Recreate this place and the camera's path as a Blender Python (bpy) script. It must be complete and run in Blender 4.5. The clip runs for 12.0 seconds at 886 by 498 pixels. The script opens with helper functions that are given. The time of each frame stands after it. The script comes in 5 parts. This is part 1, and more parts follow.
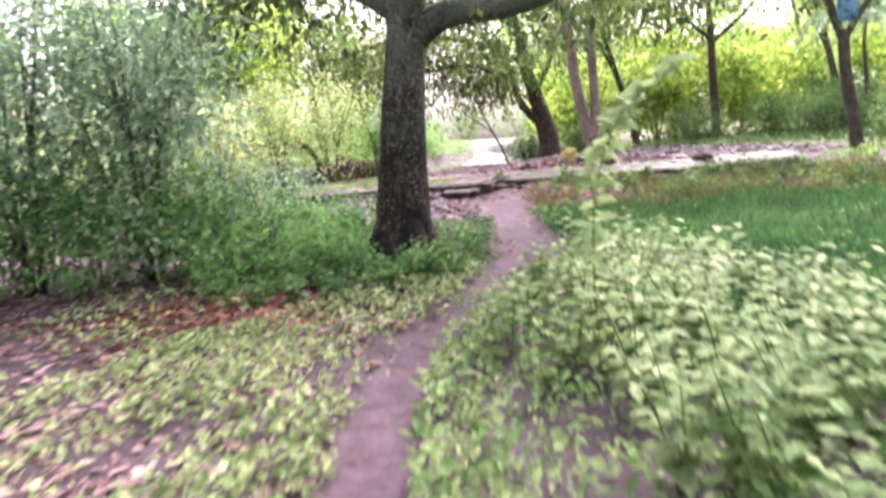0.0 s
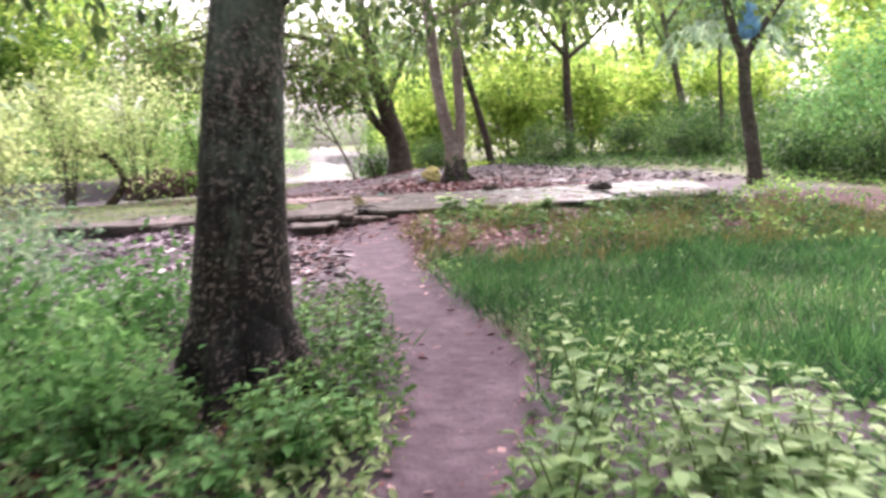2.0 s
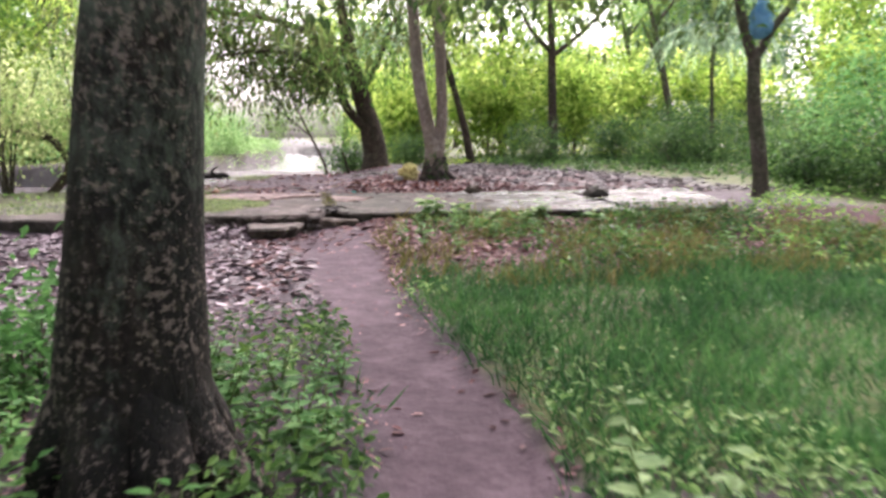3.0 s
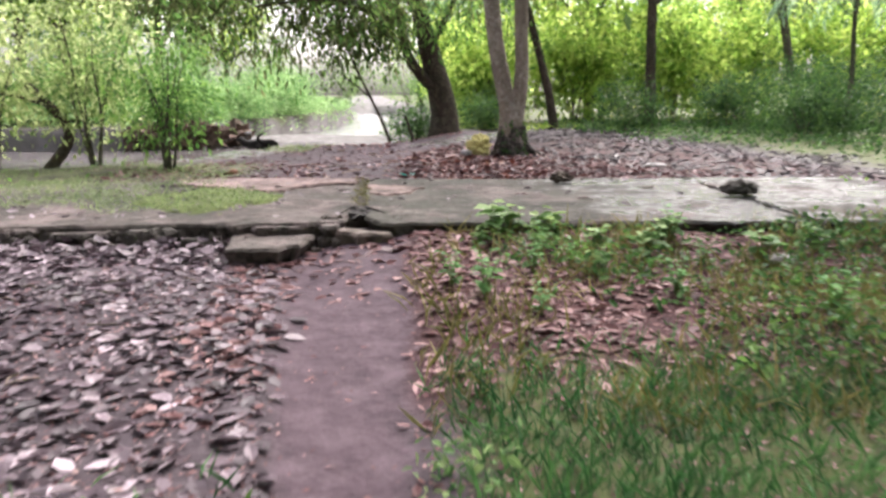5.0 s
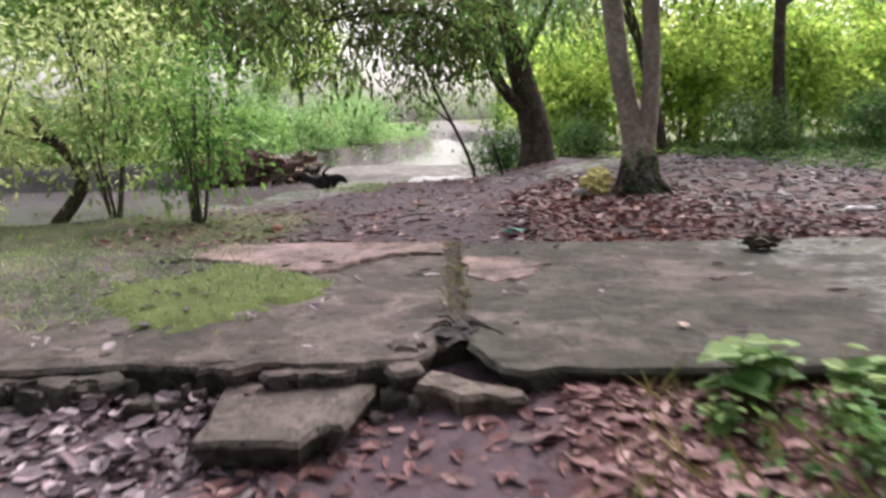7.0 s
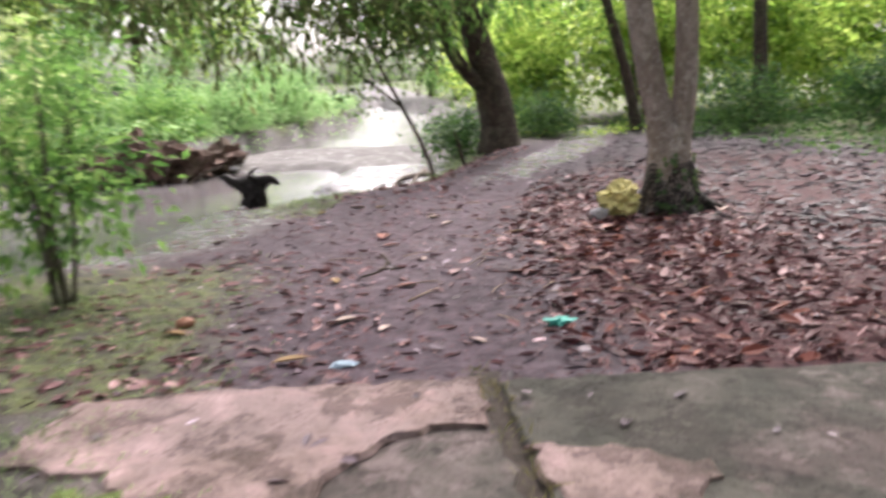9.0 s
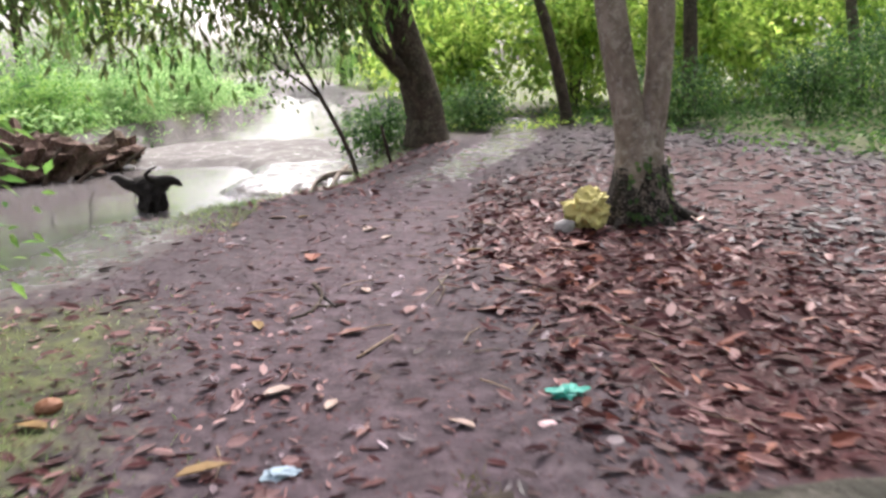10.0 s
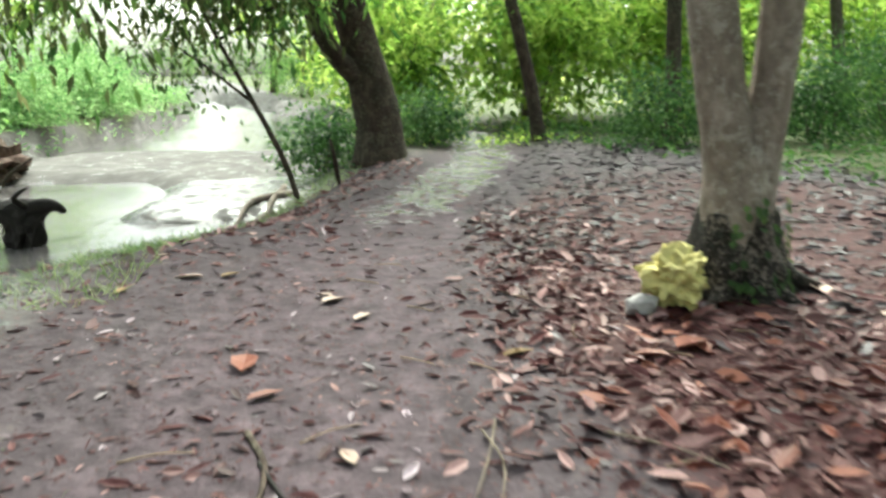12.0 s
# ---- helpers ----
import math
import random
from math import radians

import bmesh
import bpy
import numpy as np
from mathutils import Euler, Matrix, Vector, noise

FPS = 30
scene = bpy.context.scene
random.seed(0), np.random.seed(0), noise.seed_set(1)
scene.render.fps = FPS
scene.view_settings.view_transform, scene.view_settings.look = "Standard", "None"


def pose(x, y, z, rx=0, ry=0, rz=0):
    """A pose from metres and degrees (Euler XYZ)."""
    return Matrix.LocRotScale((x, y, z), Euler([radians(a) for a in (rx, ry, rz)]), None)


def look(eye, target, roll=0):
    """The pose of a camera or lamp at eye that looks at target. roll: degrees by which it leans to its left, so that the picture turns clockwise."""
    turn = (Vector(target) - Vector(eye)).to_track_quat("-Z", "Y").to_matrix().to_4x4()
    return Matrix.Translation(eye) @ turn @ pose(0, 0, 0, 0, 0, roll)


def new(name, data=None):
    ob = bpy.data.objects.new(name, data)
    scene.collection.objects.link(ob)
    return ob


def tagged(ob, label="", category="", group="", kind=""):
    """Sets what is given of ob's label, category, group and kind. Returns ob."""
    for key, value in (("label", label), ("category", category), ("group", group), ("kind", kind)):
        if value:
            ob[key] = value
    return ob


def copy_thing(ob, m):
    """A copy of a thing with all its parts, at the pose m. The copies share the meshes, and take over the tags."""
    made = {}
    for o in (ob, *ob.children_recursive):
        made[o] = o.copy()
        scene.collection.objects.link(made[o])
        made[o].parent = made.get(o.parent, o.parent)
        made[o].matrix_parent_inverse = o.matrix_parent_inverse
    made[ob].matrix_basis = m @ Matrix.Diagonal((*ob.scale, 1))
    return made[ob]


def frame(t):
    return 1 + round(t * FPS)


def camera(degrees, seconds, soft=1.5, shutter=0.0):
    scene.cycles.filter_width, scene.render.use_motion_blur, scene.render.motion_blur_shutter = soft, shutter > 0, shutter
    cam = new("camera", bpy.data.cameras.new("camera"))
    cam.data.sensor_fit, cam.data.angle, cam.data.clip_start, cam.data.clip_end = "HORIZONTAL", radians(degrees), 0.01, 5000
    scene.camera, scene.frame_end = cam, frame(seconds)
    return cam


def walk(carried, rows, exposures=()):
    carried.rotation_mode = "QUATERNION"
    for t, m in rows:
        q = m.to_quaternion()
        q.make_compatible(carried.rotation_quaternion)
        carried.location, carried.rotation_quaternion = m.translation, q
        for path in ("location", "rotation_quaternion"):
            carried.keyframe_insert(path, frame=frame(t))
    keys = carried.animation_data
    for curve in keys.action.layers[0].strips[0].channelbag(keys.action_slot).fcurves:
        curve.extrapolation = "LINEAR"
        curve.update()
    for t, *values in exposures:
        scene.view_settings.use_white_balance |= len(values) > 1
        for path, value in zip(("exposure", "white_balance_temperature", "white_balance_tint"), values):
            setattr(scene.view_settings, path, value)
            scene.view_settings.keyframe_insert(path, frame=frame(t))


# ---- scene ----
# camera -------------------------------------------------------------------
cam = camera(61.2, 12.0, soft=2.8, shutter=0.6)
PATH = [
    (0, (0.893, 0.093, 1.119), (0.766, 2.069, 0.835), -4.6),
    (0.5, (0.799, 1.051, 1.239), (0.727, 3.039, 1.03), -1.6),
    (1, (0.698, 1.885, 1.271), (0.743, 3.871, 1.036), -0.9),
    (1.5, (0.594, 2.644, 1.247), (0.75, 4.618, 0.966), -3.0),
    (2, (0.51, 3.324, 1.281), (0.828, 5.278, 0.994), -2.5),
    (2.5, (0.538, 3.959, 1.279), (0.946, 5.898, 1.006), -3.4),
    (3, (0.649, 4.629, 1.278), (1.039, 6.568, 0.979), -0.2),
    (5, (1.299, 7.807, 1.394), (1.485, 9.757, 0.988), 0.0),
    (5.5, (1.391, 8.448, 1.428), (1.556, 10.412, 1.088), -2.6),
    (6, (1.342, 9.397, 1.336), (1.417, 11.375, 1.05), -0.1),
    (6.5, (1.243, 10.216, 1.408), (1.272, 12.194, 1.112), -1.4),
    (7, (1.146, 11.022, 1.4), (1.131, 12.992, 1.058), -1.5),
    (7.2, (1.072, 11.384, 1.403), (1.07, 13.361, 1.1), -0.5),
    (8.8, (0.66, 13.812, 1.755), (0.758, 15.768, 1.352), -4.2),
    (9, (0.667, 14.035, 1.858), (0.831, 15.978, 1.41), -3.0),
    (9.5, (0.582, 14.675, 1.935), (0.965, 16.583, 1.472), -3.0),
    (10, (0.521, 15.404, 1.872), (0.916, 17.304, 1.386), -2.2),
    (10.5, (0.484, 16.118, 1.877), (0.977, 17.988, 1.367), -2.4),
    (11, (0.495, 16.754, 1.85), (0.973, 18.614, 1.293), -1.4),
    (11.5, (0.535, 17.429, 1.773), (1.147, 19.264, 1.264), -1.5),
    (12, (0.598, 18.158, 1.709), (1.178, 20.016, 1.249), -0.5),
]
walk(cam, [(t, look(eye, target, roll)) for t, eye, target, roll in PATH], exposures=[(0, 2.4, 6500, 34), (1.0, 2.2, 6500, 33), (1.5, 1.98, 6500, 30), (2.0, 2.2, 6500, 30), (2.5, 1.9, 6500, 26), (3, 1.9, 6500, 24), (5.0, 1.83, 6500, 17), (5.5, 1.87, 6500, 19), (7, 1.42, 6500, 19), (9, 1.8, 6500, 19), (10, 1.84, 6500, 17), (10.5, 1.78, 6500, 8), (11, 1.85, 6500, 8), (12, 1.95, 6500, -7)])

# world and sun ------------------------------------------------------------
SUN_EL, SUN_AZ = 50.0, 25.0
world = bpy.data.worlds.new("overcast_sky")
scene.world = world
world.use_nodes = True
wn, wl = world.node_tree.nodes, world.node_tree.links
wn.clear()
sky = wn.new("ShaderNodeTexSky")
sky.sky_type, sky.sun_disc = "NISHITA", False
sky.sun_elevation, sky.sun_rotation = radians(SUN_EL), radians(SUN_AZ)
sky.dust_density, sky.air_density = 6.0, 1.0
pale = wn.new("ShaderNodeHueSaturation")
pale.inputs["Saturation"].default_value = 0.30
bgd = wn.new("ShaderNodeBackground")
bgd.inputs["Strength"].default_value = 0.15
wout = wn.new("ShaderNodeOutputWorld")
wl.new(sky.outputs[0], pale.inputs["Color"])
wl.new(pale.outputs[0], bgd.inputs[0])
wl.new(bgd.outputs[0], wout.inputs[0])
sun = new("sun", bpy.data.lights.new("sun", "SUN"))
sun.data.energy, sun.data.angle, sun.data.color = 2.0, radians(30), (1.0, 0.97, 0.92)
az, el = radians(SUN_AZ), radians(SUN_EL)
sun.matrix_world = look((0, 0, 30), (-math.sin(az) * math.cos(el), -math.cos(az) * math.cos(el), 30 - math.sin(el)))

rng = np.random.default_rng(7)


# materials ----------------------------------------------------------------
class Nodes:
    """A short way to wire a node material."""

    def __init__(self, name):
        self.mat = bpy.data.materials.new(name)
        self.mat.use_nodes = True
        self.nt = self.mat.node_tree
        self.nt.nodes.clear()
        self.out = self.nt.nodes.new("ShaderNodeOutputMaterial")

    def add(self, kind, **values):
        n = self.nt.nodes.new("ShaderNode" + kind)
        for k, v in values.items():
            self.put(n.inputs[k.replace("_", " ")], v)
        return n

    def put(self, socket, v):
        if isinstance(v, bpy.types.NodeSocket):
            self.nt.links.new(v, socket)
        else:
            socket.default_value = (*v, 1) if isinstance(v, tuple) and len(v) == 3 and socket.type == "RGBA" else v

    def place(self):
        return self.nt.nodes.new("ShaderNodeNewGeometry").outputs["Position"]

    def own(self):
        return self.nt.nodes.new("ShaderNodeTexCoord").outputs["Object"]

    def noise(self, scale, detail=4, rough=0.6, at=None):
        n = self.add("TexNoise", Scale=scale, Detail=detail, Roughness=rough)
        self.put(n.inputs["Vector"], at or self.place())
        return n.outputs["Fac"]

    def ramp(self, fac, stops):
        n = self.nt.nodes.new("ShaderNodeValToRGB")
        e = n.color_ramp.elements
        while len(e) < len(stops):
            e.new(0.5)
        for el_, (p, c) in zip(e, stops):
            el_.position = p
            el_.color = (*c, 1) if isinstance(c, tuple) else (c, c, c, 1)
        self.put(n.inputs[0], fac)
        return n.outputs[0]

    def mix(self, fac, a, b, mode="MIX"):
        n = self.nt.nodes.new("ShaderNodeMix")
        n.data_type, n.blend_type = "RGBA", mode
        self.put(n.inputs[0], fac)
        self.put(n.inputs[6], a)
        self.put(n.inputs[7], b)
        return n.outputs[2]

    def math(self, op, a, b=0.5):
        n = self.nt.nodes.new("ShaderNodeMath")
        n.operation = op
        self.put(n.inputs[0], a)
        self.put(n.inputs[1], b)
        return n.outputs[0]

    def mask(self, name):
        n = self.nt.nodes.new("ShaderNodeAttribute")
        n.attribute_name = name
        return n.outputs["Fac"]

    def bump(self, height, strength=0.5, distance=0.02, under=None):
        n = self.add("Bump", Height=height, Strength=strength, Distance=distance)
        if under is not None:
            self.put(n.inputs["Normal"], under)
        return n.outputs[0]

    def principled(self, color, rough=0.8, normal=None, **more):
        n = self.add("BsdfPrincipled", Base_Color=color, Roughness=rough, Specular_IOR_Level=more.pop("gloss", 0.2), **more)
        if normal is not None:
            self.put(n.inputs["Normal"], normal)
        return n.outputs[0]

    def done(self, shader):
        self.nt.links.new(shader, self.out.inputs["Surface"])
        return self.mat


def leaf_material(name, stops, translucent=0.35, rough=0.58):
    """Leaves that differ one by one in colour and let some light through."""
    m = Nodes(name)
    isle = m.nt.nodes.new("ShaderNodeNewGeometry").outputs["Random Per Island"]
    patch = m.noise(0.9, 2)
    col = m.ramp(m.math("ADD", m.math("MULTIPLY", isle, 0.7), m.math("MULTIPLY", m.math("SUBTRACT", patch, 0.38), 1.3)), stops)
    col = m.mix(0.35, col, m.ramp(m.noise(60, 3), [(0.3, 0.35), (0.7, 1.0)]), "MULTIPLY")
    body = m.principled(col, rough, m.bump(m.noise(90, 2), 0.25, 0.004))
    if translucent <= 0:
        return m.done(body)
    t = m.add("BsdfTranslucent", Color=col)
    mixed = m.add("MixShader", Fac=translucent)
    m.nt.links.new(body, mixed.inputs[1])
    m.nt.links.new(t.outputs[0], mixed.inputs[2])
    return m.done(mixed.outputs[0])


LEAF_BRIGHT = leaf_material("yellow_green_leaves", [(0.1, (0.0952, 0.202, 0.0392)), (0.5, (0.357, 0.542, 0.0991)), (0.95, (0.7, 0.8, 0.225))], 0.74)
LEAF_PALE = leaf_material("pale_olive_leaves", [(0.1, (0.125, 0.188, 0.0625)), (0.5, (0.362, 0.463, 0.175)), (0.95, (0.688, 0.75, 0.375))], 0.62)
LEAF_MID = leaf_material("green_leaves", [(0.1, (0.06, 0.144, 0.036)), (0.5, (0.156, 0.312, 0.072)), (0.95, (0.336, 0.504, 0.132))], 0.58)
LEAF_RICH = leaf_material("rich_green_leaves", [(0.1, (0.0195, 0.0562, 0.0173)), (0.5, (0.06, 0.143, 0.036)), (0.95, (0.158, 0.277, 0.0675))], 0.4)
LEAF_DARK = leaf_material("dark_green_leaves", [(0.1, (0.03, 0.06, 0.02)), (0.5, (0.075, 0.13, 0.04)), (0.95, (0.18, 0.24, 0.07))], 0.42)
LEAF_BLUE = leaf_material("blue_green_leaves", [(0.1, (0.0806, 0.155, 0.101)), (0.5, (0.228, 0.363, 0.215)), (0.95, (0.484, 0.618, 0.39))], 0.56)
LEAF_WEED = leaf_material("weed_leaves", [(0.1, (0.0715, 0.157, 0.0476)), (0.5, (0.167, 0.296, 0.0952)), (0.95, (0.353, 0.476, 0.19))], 0.4)
LEAF_COVER = leaf_material("ground_cover_leaves", [(0.05, (0.107, 0.182, 0.063)), (0.5, (0.271, 0.378, 0.151)), (0.95, (0.542, 0.605, 0.316))], 0.3)
GRASS = leaf_material("grass_blades", [(0.1, (0.020, 0.072, 0.024)), (0.5, (0.046, 0.145, 0.042)), (0.95, (0.12, 0.27, 0.08))], 0.35)
LEAF_FRESH = leaf_material("fresh_light_green_leaves", [(0.1, (0.10, 0.22, 0.07)), (0.5, (0.25, 0.43, 0.15)), (0.95, (0.46, 0.64, 0.30))], 0.55)
LEAF_OLIVE = leaf_material("dull_olive_leaves", [(0.1, (0.05, 0.07, 0.025)), (0.5, (0.12, 0.15, 0.05)), (0.95, (0.27, 0.29, 0.12))], 0.48)
GRASS_DRY = leaf_material("tired_grass_blades", [(0.1, (0.08, 0.096, 0.024)), (0.5, (0.168, 0.16, 0.048)), (0.95, (0.288, 0.24, 0.104))], 0.3)
LITTER_RED = leaf_material("red_brown_dead_leaves", [(0.05, (0.0246, 0.00738, 0.0082)), (0.4, (0.0615, 0.0172, 0.0189)), (0.78, (0.102, 0.0328, 0.0336)), (0.98, (0.262, 0.148, 0.135))], 0.1, 0.55)
LITTER_GREY = leaf_material("grey_pink_dead_leaves", [(0.05, (0.030, 0.021, 0.025)), (0.4, (0.085, 0.060, 0.071)), (0.75, (0.20, 0.148, 0.168)), (0.97, (0.46, 0.37, 0.41))], 0.1, 0.42)
LEAF_YOUNG = leaf_material("pale_young_leaves", [(0.1, (0.138, 0.246, 0.0887)), (0.5, (0.268, 0.403, 0.168)), (0.95, (0.473, 0.59, 0.316))], 0.45)
LEAF_HERB = leaf_material("fresh_green_herb_leaves", [(0.1, (0.05, 0.14, 0.04)), (0.5, (0.12, 0.30, 0.085)), (0.95, (0.26, 0.48, 0.16))], 0.45)
LITTER_PINK = leaf_material("pale_pink_dead_leaves", [(0.05, (0.09, 0.05, 0.048)), (0.4, (0.22, 0.13, 0.125)), (0.75, (0.38, 0.25, 0.245)), (0.97, (0.6, 0.46, 0.45))], 0.1, 0.5)
LITTER_TAN = leaf_material("tan_dead_leaves", [(0.05, (0.06, 0.025, 0.026)), (0.5, (0.17, 0.075, 0.074)), (0.95, (0.42, 0.265, 0.255))], 0.12, 0.55)
LITTER_RUST = leaf_material("rust_dead_leaves", [(0.05, (0.06, 0.016, 0.012)), (0.5, (0.17, 0.048, 0.032)), (0.95, (0.32, 0.13, 0.09))], 0.12, 0.5)
LITTER_VIOLET = leaf_material("dull_violet_dead_leaves", [(0.05, (0.0107, 0.0073, 0.00928)), (0.45, (0.0234, 0.0156, 0.0204)), (0.82, (0.0438, 0.0326, 0.0419)), (0.97, (0.176, 0.146, 0.165))], 0.1, 0.5)


def ground_material():
    m = Nodes("woodland_ground")
    p = m.place()
    fine, mid, broad = m.noise(38, 6, 0.7), m.noise(7, 5), m.noise(0.8, 3)
    soil = m.ramp(mid, [(0.3, (0.036, 0.027, 0.031)), (0.55, (0.069, 0.053, 0.060)), (0.75, (0.115, 0.091, 0.102))])
    dirt = m.ramp(m.math("ADD", m.math("MULTIPLY", mid, 0.6), m.math("MULTIPLY", broad, 0.4)),
                  [(0.3, (0.038, 0.025, 0.031)), (0.5, (0.074, 0.050, 0.060)), (0.7, (0.124, 0.090, 0.104))])
    red = m.ramp(mid, [(0.3, (0.030, 0.012, 0.013)), (0.7, (0.078, 0.033, 0.033))])
    silt = m.ramp(m.noise(1.6, 5), [(0.3, (0.065, 0.059, 0.056)), (0.7, (0.15, 0.139, 0.132))])
    green = m.ramp(mid, [(0.3, (0.042, 0.054, 0.022)), (0.7, (0.105, 0.12, 0.045))])
    rough_edge = m.math("ADD", m.math("MULTIPLY", m.math("SUBTRACT", mid, 0.5), 1.3), m.math("MULTIPLY", m.math("SUBTRACT", fine, 0.5), 0.7))

    def zone(name):
        return m.ramp(m.math("ADD", m.mask(name), rough_edge), [(0.2, 0.0), (0.8, 1.0)])

    col = m.mix(zone("red"), soil, red)
    col = m.mix(zone("green"), col, green)
    col = m.mix(zone("silt"), col, silt)
    col = m.mix(zone("dirt"), col, dirt)
    col = m.mix(0.55, col, m.ramp(fine, [(0.25, 0.45), (0.6, 1.0)]), "MULTIPLY")
    wet = m.ramp(m.math("ADD", m.mask("wet"), m.math("MULTIPLY", m.math("SUBTRACT", m.noise(3.2, 3), 0.5), 1.4)), [(0.45, 0.0), (0.6, 1.0)])
    col = m.mix(wet, col, m.mix(1.0, col, (0.55, 0.55, 0.58), "MULTIPLY"))
    rough = m.ramp(wet, [(0.0, 0.85), (1.0, 0.2)])
    b = m.bump(fine, 0.55, 0.012, m.bump(mid, 0.5, 0.05))
    return m.done(m.principled(col, rough, b, gloss=m.ramp(wet, [(0.0, 0.15), (1.0, 0.6)])))


def concrete_material(name, wet_from=None, mossy=0.5, tone=(1.0, 1.0, 1.0)):
    m = Nodes(name)
    p = m.place()
    fine, mid, broad = m.noise(55, 6, 0.7), m.noise(5.5, 6, 0.65), m.noise(1.3, 4)
    col = m.ramp(m.math("ADD", m.math("MULTIPLY", mid, 0.55), m.math("MULTIPLY", broad, 0.45)),
                 [(0.36, (0.036, 0.031, 0.027)), (0.46, (0.076, 0.065, 0.057)), (0.57, (0.115, 0.096, 0.089)), (0.68, (0.25, 0.205, 0.197))])
    col = m.mix(1.0, col, tone, "MULTIPLY")
    bare = m.ramp(m.noise(0.9, 6, 0.7), [(0.53, 0.0), (0.57, 0.8)])
    col = m.mix(bare, col, m.mix(0.5, col, (0.25, 0.185, 0.18)))
    stain = m.ramp(m.noise(2.1, 8, 0.72), [(0.49, 0.0), (0.525, 0.75)])
    col = m.mix(stain, col, m.mix(1.0, col, (0.40, 0.385, 0.37), "MULTIPLY"))
    col = m.mix(m.ramp(m.noise(11, 6, 0.75), [(0.58, 0.0), (0.63, 0.7)]), col, m.mix(1.0, col, (0.35, 0.33, 0.31), "MULTIPLY"))
    moss = m.ramp(m.noise(2.3, 5), [(0.5 - 0.12 * mossy, 0.0), (0.72, mossy)])
    col = m.mix(moss, col, (0.047, 0.048, 0.037))
    col = m.mix(0.5, col, m.ramp(fine, [(0.3, 0.45), (0.62, 1.0)]), "MULTIPLY")
    rough = 0.85
    if wet_from is not None:
        sep = m.add("SeparateXYZ", Vector=p)
        far = m.math("SUBTRACT", sep.outputs["X"], wet_from)
        w = m.ramp(m.math("ADD", m.math("MINIMUM", m.math("MULTIPLY", far, 0.9), 0.7), m.math("MULTIPLY", m.math("SUBTRACT", m.noise(1.7, 5, 0.65), 0.5), 2.6)), [(0.4, 0.0), (0.75, 1.0)])
        rough = m.ramp(w, [(0.0, 0.85), (1.0, 0.26)])
        col = m.mix(w, col, m.mix(1.0, col, (0.5, 0.5, 0.58), "MULTIPLY"))
    b = m.bump(fine, 0.9, 0.014, m.bump(mid, 0.9, 0.05, m.bump(stain, 0.6, 0.012)))
    return m.done(m.principled(col, rough, b, gloss=0.25 if wet_from is None else m.ramp(w, [(0.0, 0.2), (1.0, 0.35)])))


def bark_material(name, dark, mid_c, light, lichen=(0.35, 0.37, 0.30), spots=0.5, moss=(0.06, 0.08, 0.04), fissure=14.0, upper_tint=None, blotch=0.6, speck=19):
    m = Nodes(name)
    p = m.place()
    stretch = m.add("Mapping", Vector=p, Scale=(1.0, 1.0, 0.5))
    v = stretch.outputs[0]
    ridges = m.noise(fissure, 6, 0.7, v)
    plates = m.add("TexVoronoi", Scale=fissure * 0.9, Vector=v)
    plates.feature = "DISTANCE_TO_EDGE"
    col = m.ramp(ridges, [(0.3, dark), (0.5, mid_c), (0.72, light)])
    col = m.mix(m.ramp(m.noise(1.7, 4), [(0.42, 0.0), (0.62, 0.75)]), col, moss)
    col = m.mix(m.ramp(m.noise(5.0, 5, 0.7), [(0.52, 0.0), (0.62, blotch)]), col, light)
    # Mixes in a second tint more with height, up to 2 m, broken by noise.
    if upper_tint:
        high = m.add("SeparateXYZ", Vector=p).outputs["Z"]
        upper_mix = m.math("ADD", m.math("MULTIPLY", m.math("SUBTRACT", m.math("MINIMUM", high, 2.0), 1.0), 0.17), m.math("ADD", m.math("MULTIPLY", m.noise(2.2, 4, 0.7, v), 0.7), m.math("MULTIPLY", m.noise(30, 4, 0.7, v), 0.5)))
        col = m.mix(m.ramp(upper_mix, [(0.60, 0.0), (0.80, 0.8)]), col, upper_tint)
    flecks = m.ramp(m.math("ADD", m.math("MULTIPLY", m.noise(speck, 5, 0.68), 0.68), m.math("MULTIPLY", m.noise(2.6, 4), 0.32)), [(0.525, 0.0), (0.585, spots)])
    col = m.mix(flecks, col, lichen)
    h = m.math("ADD", ridges, m.ramp(plates.outputs["Distance"], [(0.0, 0.0), (0.12, 0.16)]))
    b = m.bump(h, 0.8, 0.03, m.bump(m.noise(3.0, 3), 0.4, 0.06))
    return m.done(m.principled(col, 0.9, b))


GROUND = ground_material()
SLAB = concrete_material("weathered_concrete", 3.1, 0.9, (0.92, 0.98, 0.9))
SLAB_OLD = concrete_material("mossy_concrete", None, 0.7, (1.15, 1.12, 1.1))
SCREED = concrete_material("pinkish_screed", None, 0.15, (2.5, 2.1, 2.1))
STONE = concrete_material("pale_broken_concrete", None, 0.1, (1.8, 1.7, 1.6))
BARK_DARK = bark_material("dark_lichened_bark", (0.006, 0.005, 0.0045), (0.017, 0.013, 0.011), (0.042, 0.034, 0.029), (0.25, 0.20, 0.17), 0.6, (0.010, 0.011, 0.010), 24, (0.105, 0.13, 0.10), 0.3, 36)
BARK_GREY = bark_material("grey_brown_bark", (0.10, 0.078, 0.063), (0.19, 0.152, 0.125), (0.29, 0.24, 0.205), (0.36, 0.33, 0.29), 0.5, (0.14, 0.11, 0.088), 12)
BARK_BROWN = bark_material("brown_bark", (0.02, 0.014, 0.011), (0.05, 0.034, 0.027), (0.10, 0.072, 0.056), (0.16, 0.145, 0.11), 0.4, (0.035, 0.032, 0.022), 10)
